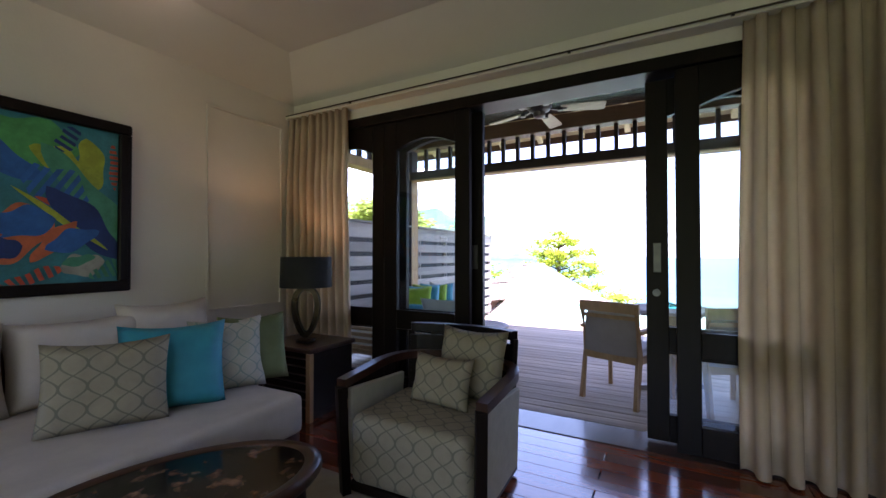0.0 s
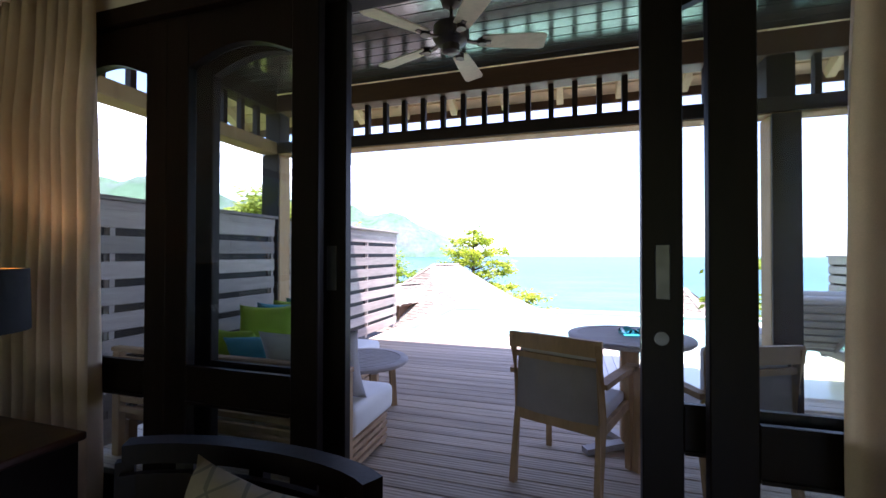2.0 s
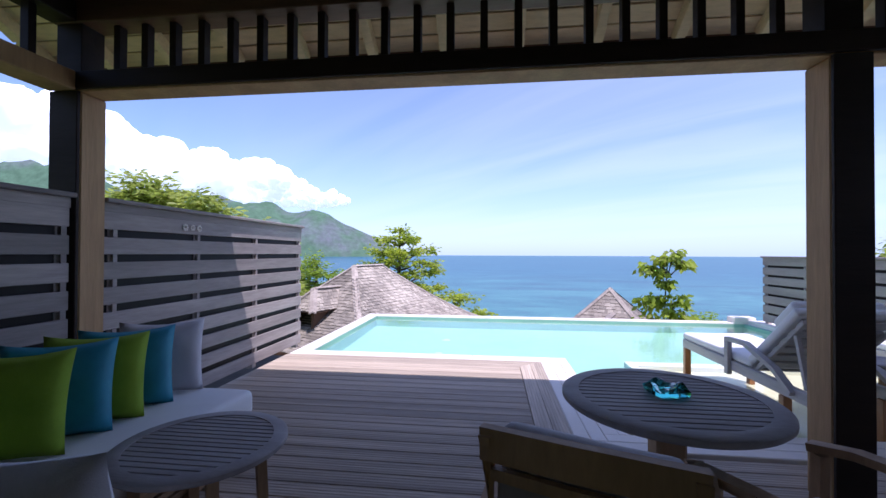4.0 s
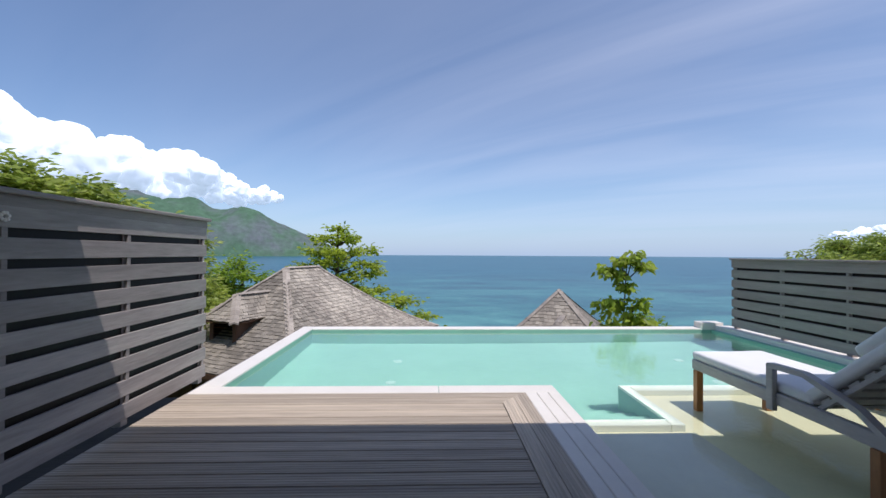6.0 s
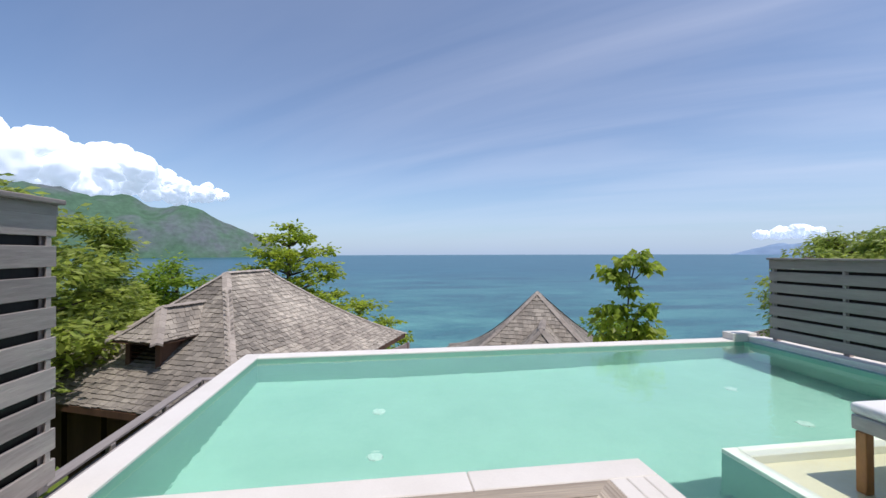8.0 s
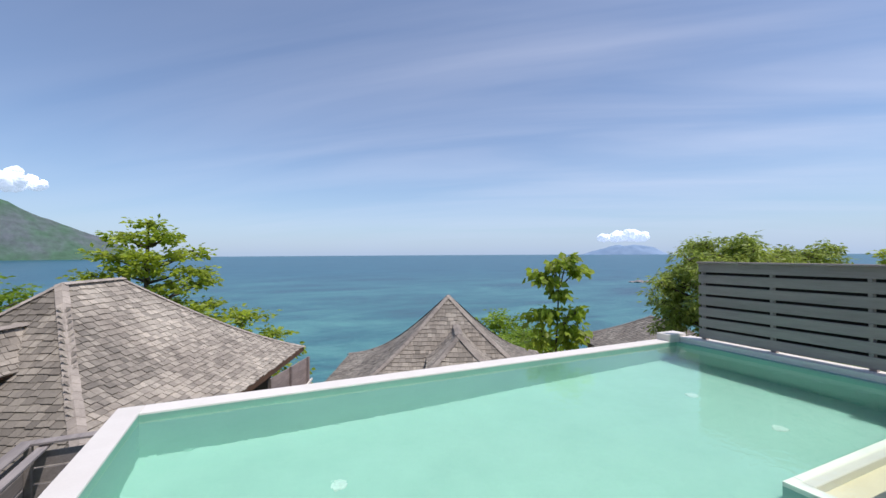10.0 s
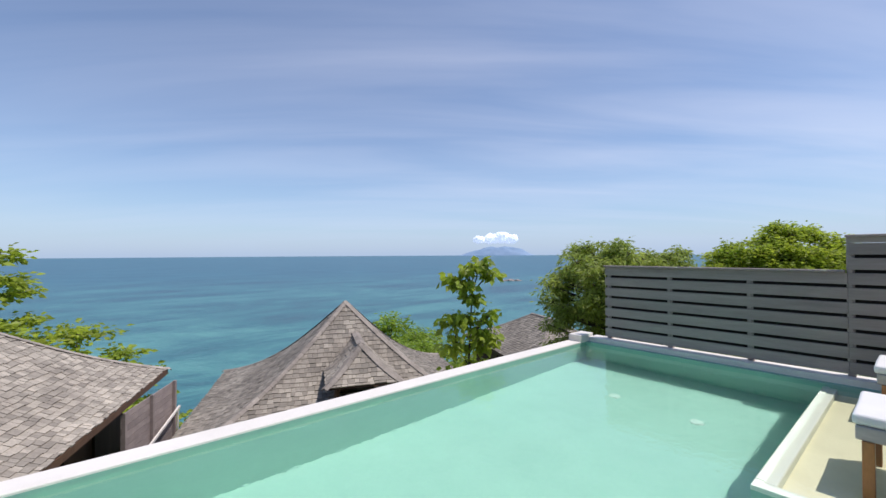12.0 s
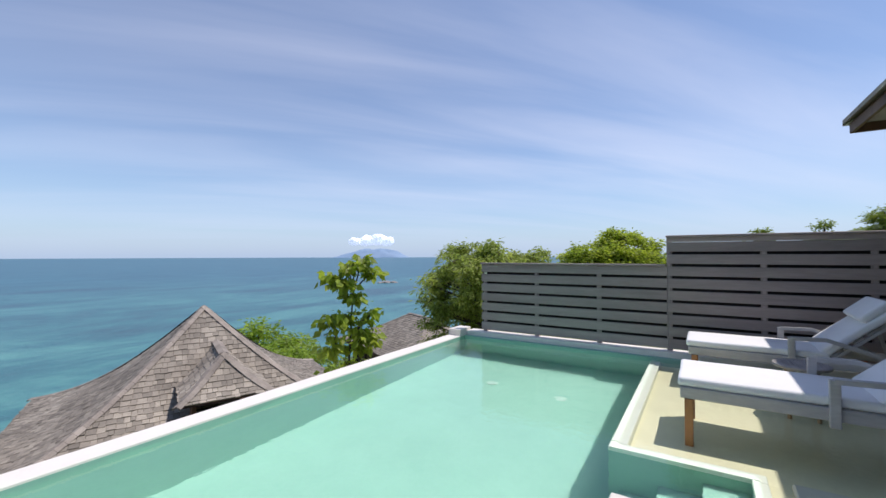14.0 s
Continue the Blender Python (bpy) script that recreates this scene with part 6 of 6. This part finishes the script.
for i, (x, y) in enumerate(((-0.2, 17.0), (0.3, 17.6), (-0.6, 16.6))):
    banana((x, y, land(x, y)), 2.6 - 0.2 * i, 8, 40 + i)


def scrub(name, label, area, n, mat, leaf, seed):
    """Low ground cover over the slope."""
    rnd = random.Random(seed)
    bm = bmesh.new()
    x0, x1, y0, y1 = area
    for i in range(n):
        x, y = rnd.uniform(x0, x1), rnd.uniform(y0, y1)
        z = land(x, y) + rnd.uniform(0.0, 1.0) * (0.5 + 0.7 * noise.noise(Vector((x * 0.3, y * 0.3, 5)))) + 0.2
        for k in range(6):
            d = Vector((rnd.gauss(0, 1), rnd.gauss(0, 1), rnd.gauss(0.3, 0.5))).normalized()
            s = rnd.uniform(0.7, 1.4)
            leaf_quad(bm, Vector((x, y, z)) + d * 0.15, d, Vector((rnd.gauss(0, 0.4), rnd.gauss(0, 0.4), 1)), leaf[0] * s, leaf[1] * s)
    tagged(part(name, bm, mat), label, "undergrowth", kind="stuff")


scrub("undergrowth", "dense green undergrowth on the slope", (-30, 34, 12.5, 44), 9000, LEAF_B, (0.42, 0.22), 61)
scrub("undergrowth", "bright green shrubs on the slope", (-28, 34, 13, 50), 5000, LEAF_D, (0.4, 0.2), 62)
scrub("undergrowth", "green shrubs behind the western fence", (-16, -4.8, 6, 16), 3500, LEAF_B, (0.3, 0.16), 63)

# ---- far distance ----
def ridge(name, label, centre, length, height, depth, turn, mat, seed, peaks, category="mountain"):
    """A long hill: peaks are (place along 0..1, height, width)."""
    bm = bmesh.new()
    nx, ny = 90, 26
    grid = []
    for j in range(ny + 1):
        v = j / ny
        row = []
        for i in range(nx + 1):
            u = i / nx
            prof = sum(h * math.exp(-((u - p) / w) ** 2) for p, h, w in peaks)
            fall = math.sin(math.pi * v) ** 0.9
            rough = 1 + 0.3 * noise.fractal(Vector((u * 7 + seed, v * 3, seed)), 1.0, 2.0, 5)
            z = height * prof * fall * max(0.3, rough) - 6
            row.append(bm.verts.new(((u - 0.5) * length, (v - 0.5) * depth, z)))
        grid.append(row)
    for j in range(ny):
        for i in range(nx):
            bm.faces.new((grid[j][i], grid[j][i + 1], grid[j + 1][i + 1], grid[j + 1][i])).smooth = True
    ob = part(name, bm, mat)
    ob.matrix_basis = pose(*centre, 0, 0, turn)
    return tagged(ob, label, category, kind="structure")


def cumulus(name, label, blobs, seed, squash=1.0):
    """Heaped cloud from many swollen lobes."""
    rnd = random.Random(seed)
    bm = bmesh.new()
    for c, r, n in blobs:
        c = Vector(c)
        for k in range(n):
            d = Vector((rnd.gauss(0, 1), rnd.gauss(0, 0.6), abs(rnd.gauss(0, 0.8)) - 0.15))
            d = d.normalized() * r * rnd.uniform(0.2, 1.0)
            d.z *= squash
            rr = r * rnd.uniform(0.30, 0.70)
            m = bmesh.ops.create_icosphere(bm, subdivisions=4, radius=rr, matrix=Matrix.Translation(c + d))
            for v in m["verts"]:
                o = v.co - c - d
                v.co += o * (0.30 * noise.fractal(v.co * (0.9 / rr) + Vector((seed, 0, 0)), 0.8, 2.1, 5))
    for f in bm.faces:
        f.smooth = True
    ob = part(name, bm, CLOUD)
    return tagged(ob, label, "cloud", kind="structure")


def bearing(deg, dist, z):
    return (dist * math.sin(radians(deg)), dist * math.cos(radians(deg)), z)


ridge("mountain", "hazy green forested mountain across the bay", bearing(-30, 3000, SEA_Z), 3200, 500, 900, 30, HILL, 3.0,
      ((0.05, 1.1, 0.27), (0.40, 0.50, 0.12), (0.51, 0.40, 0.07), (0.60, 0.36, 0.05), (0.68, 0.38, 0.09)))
ridge("far_island", "hazy blue island on the horizon", bearing(48.2, 4400, SEA_Z), 1150, 125, 300, -48.2, ISLE, 8.0,
      ((0.30, 0.45, 0.12), (0.43, 0.55, 0.09), (0.56, 0.60, 0.09), (0.69, 0.45, 0.10)), "island")
cumulus("cloud_bank", "white heaped cumulus cloud over the mountain",
        [(bearing(-60, 4000, 760), 420, 22), (bearing(-52, 4000, 690), 390, 22), (bearing(-45, 4000, 600), 340, 22), (bearing(-40, 4000, 590), 290, 20), (bearing(-35, 4000, 590), 260, 20),
         (bearing(-30.5, 4000, 540), 220, 18), (bearing(-26, 4000, 500), 165, 16), (bearing(-22.5, 4000, 490), 100, 12), (bearing(-20.5, 4000, 485), 55, 8)], 7)
cumulus("island_cloud", "small white cloud resting over the island",
        [(bearing(45.6, 4600, 152), 60, 22), (bearing(47.2, 4600, 155), 75, 24), (bearing(48.6, 4600, 166), 80, 26), (bearing(50.2, 4600, 154), 65, 22)], 9, 0.28)


def rock(place, size, seed):
    bm = bmesh.new()
    bmesh.ops.create_icosphere(bm, subdivisions=3, radius=1.0)
    for v in bm.verts:
        v.co *= 1 + 0.35 * noise.fractal(v.co * 1.3 + Vector((seed, 0, 0)), 1.0, 2.0, 4)
        v.co = Vector((v.co.x * size[0], v.co.y * size[1], v.co.z * size[2]))
    ob = part("sea_rock", bm, ROCK)
    ob.location = place
    tagged(ob, "pale granite rock awash in the sea", "rock", "sea rocks")


for i, (b, d, s) in enumerate(((48.7, 330, (5, 3, 1.6)), (49.6, 332, (4, 3, 1.2)), (47.8, 328, (3, 2, 0.9)))):
    rock(bearing(b, d, SEA_Z), s, i * 3.0)
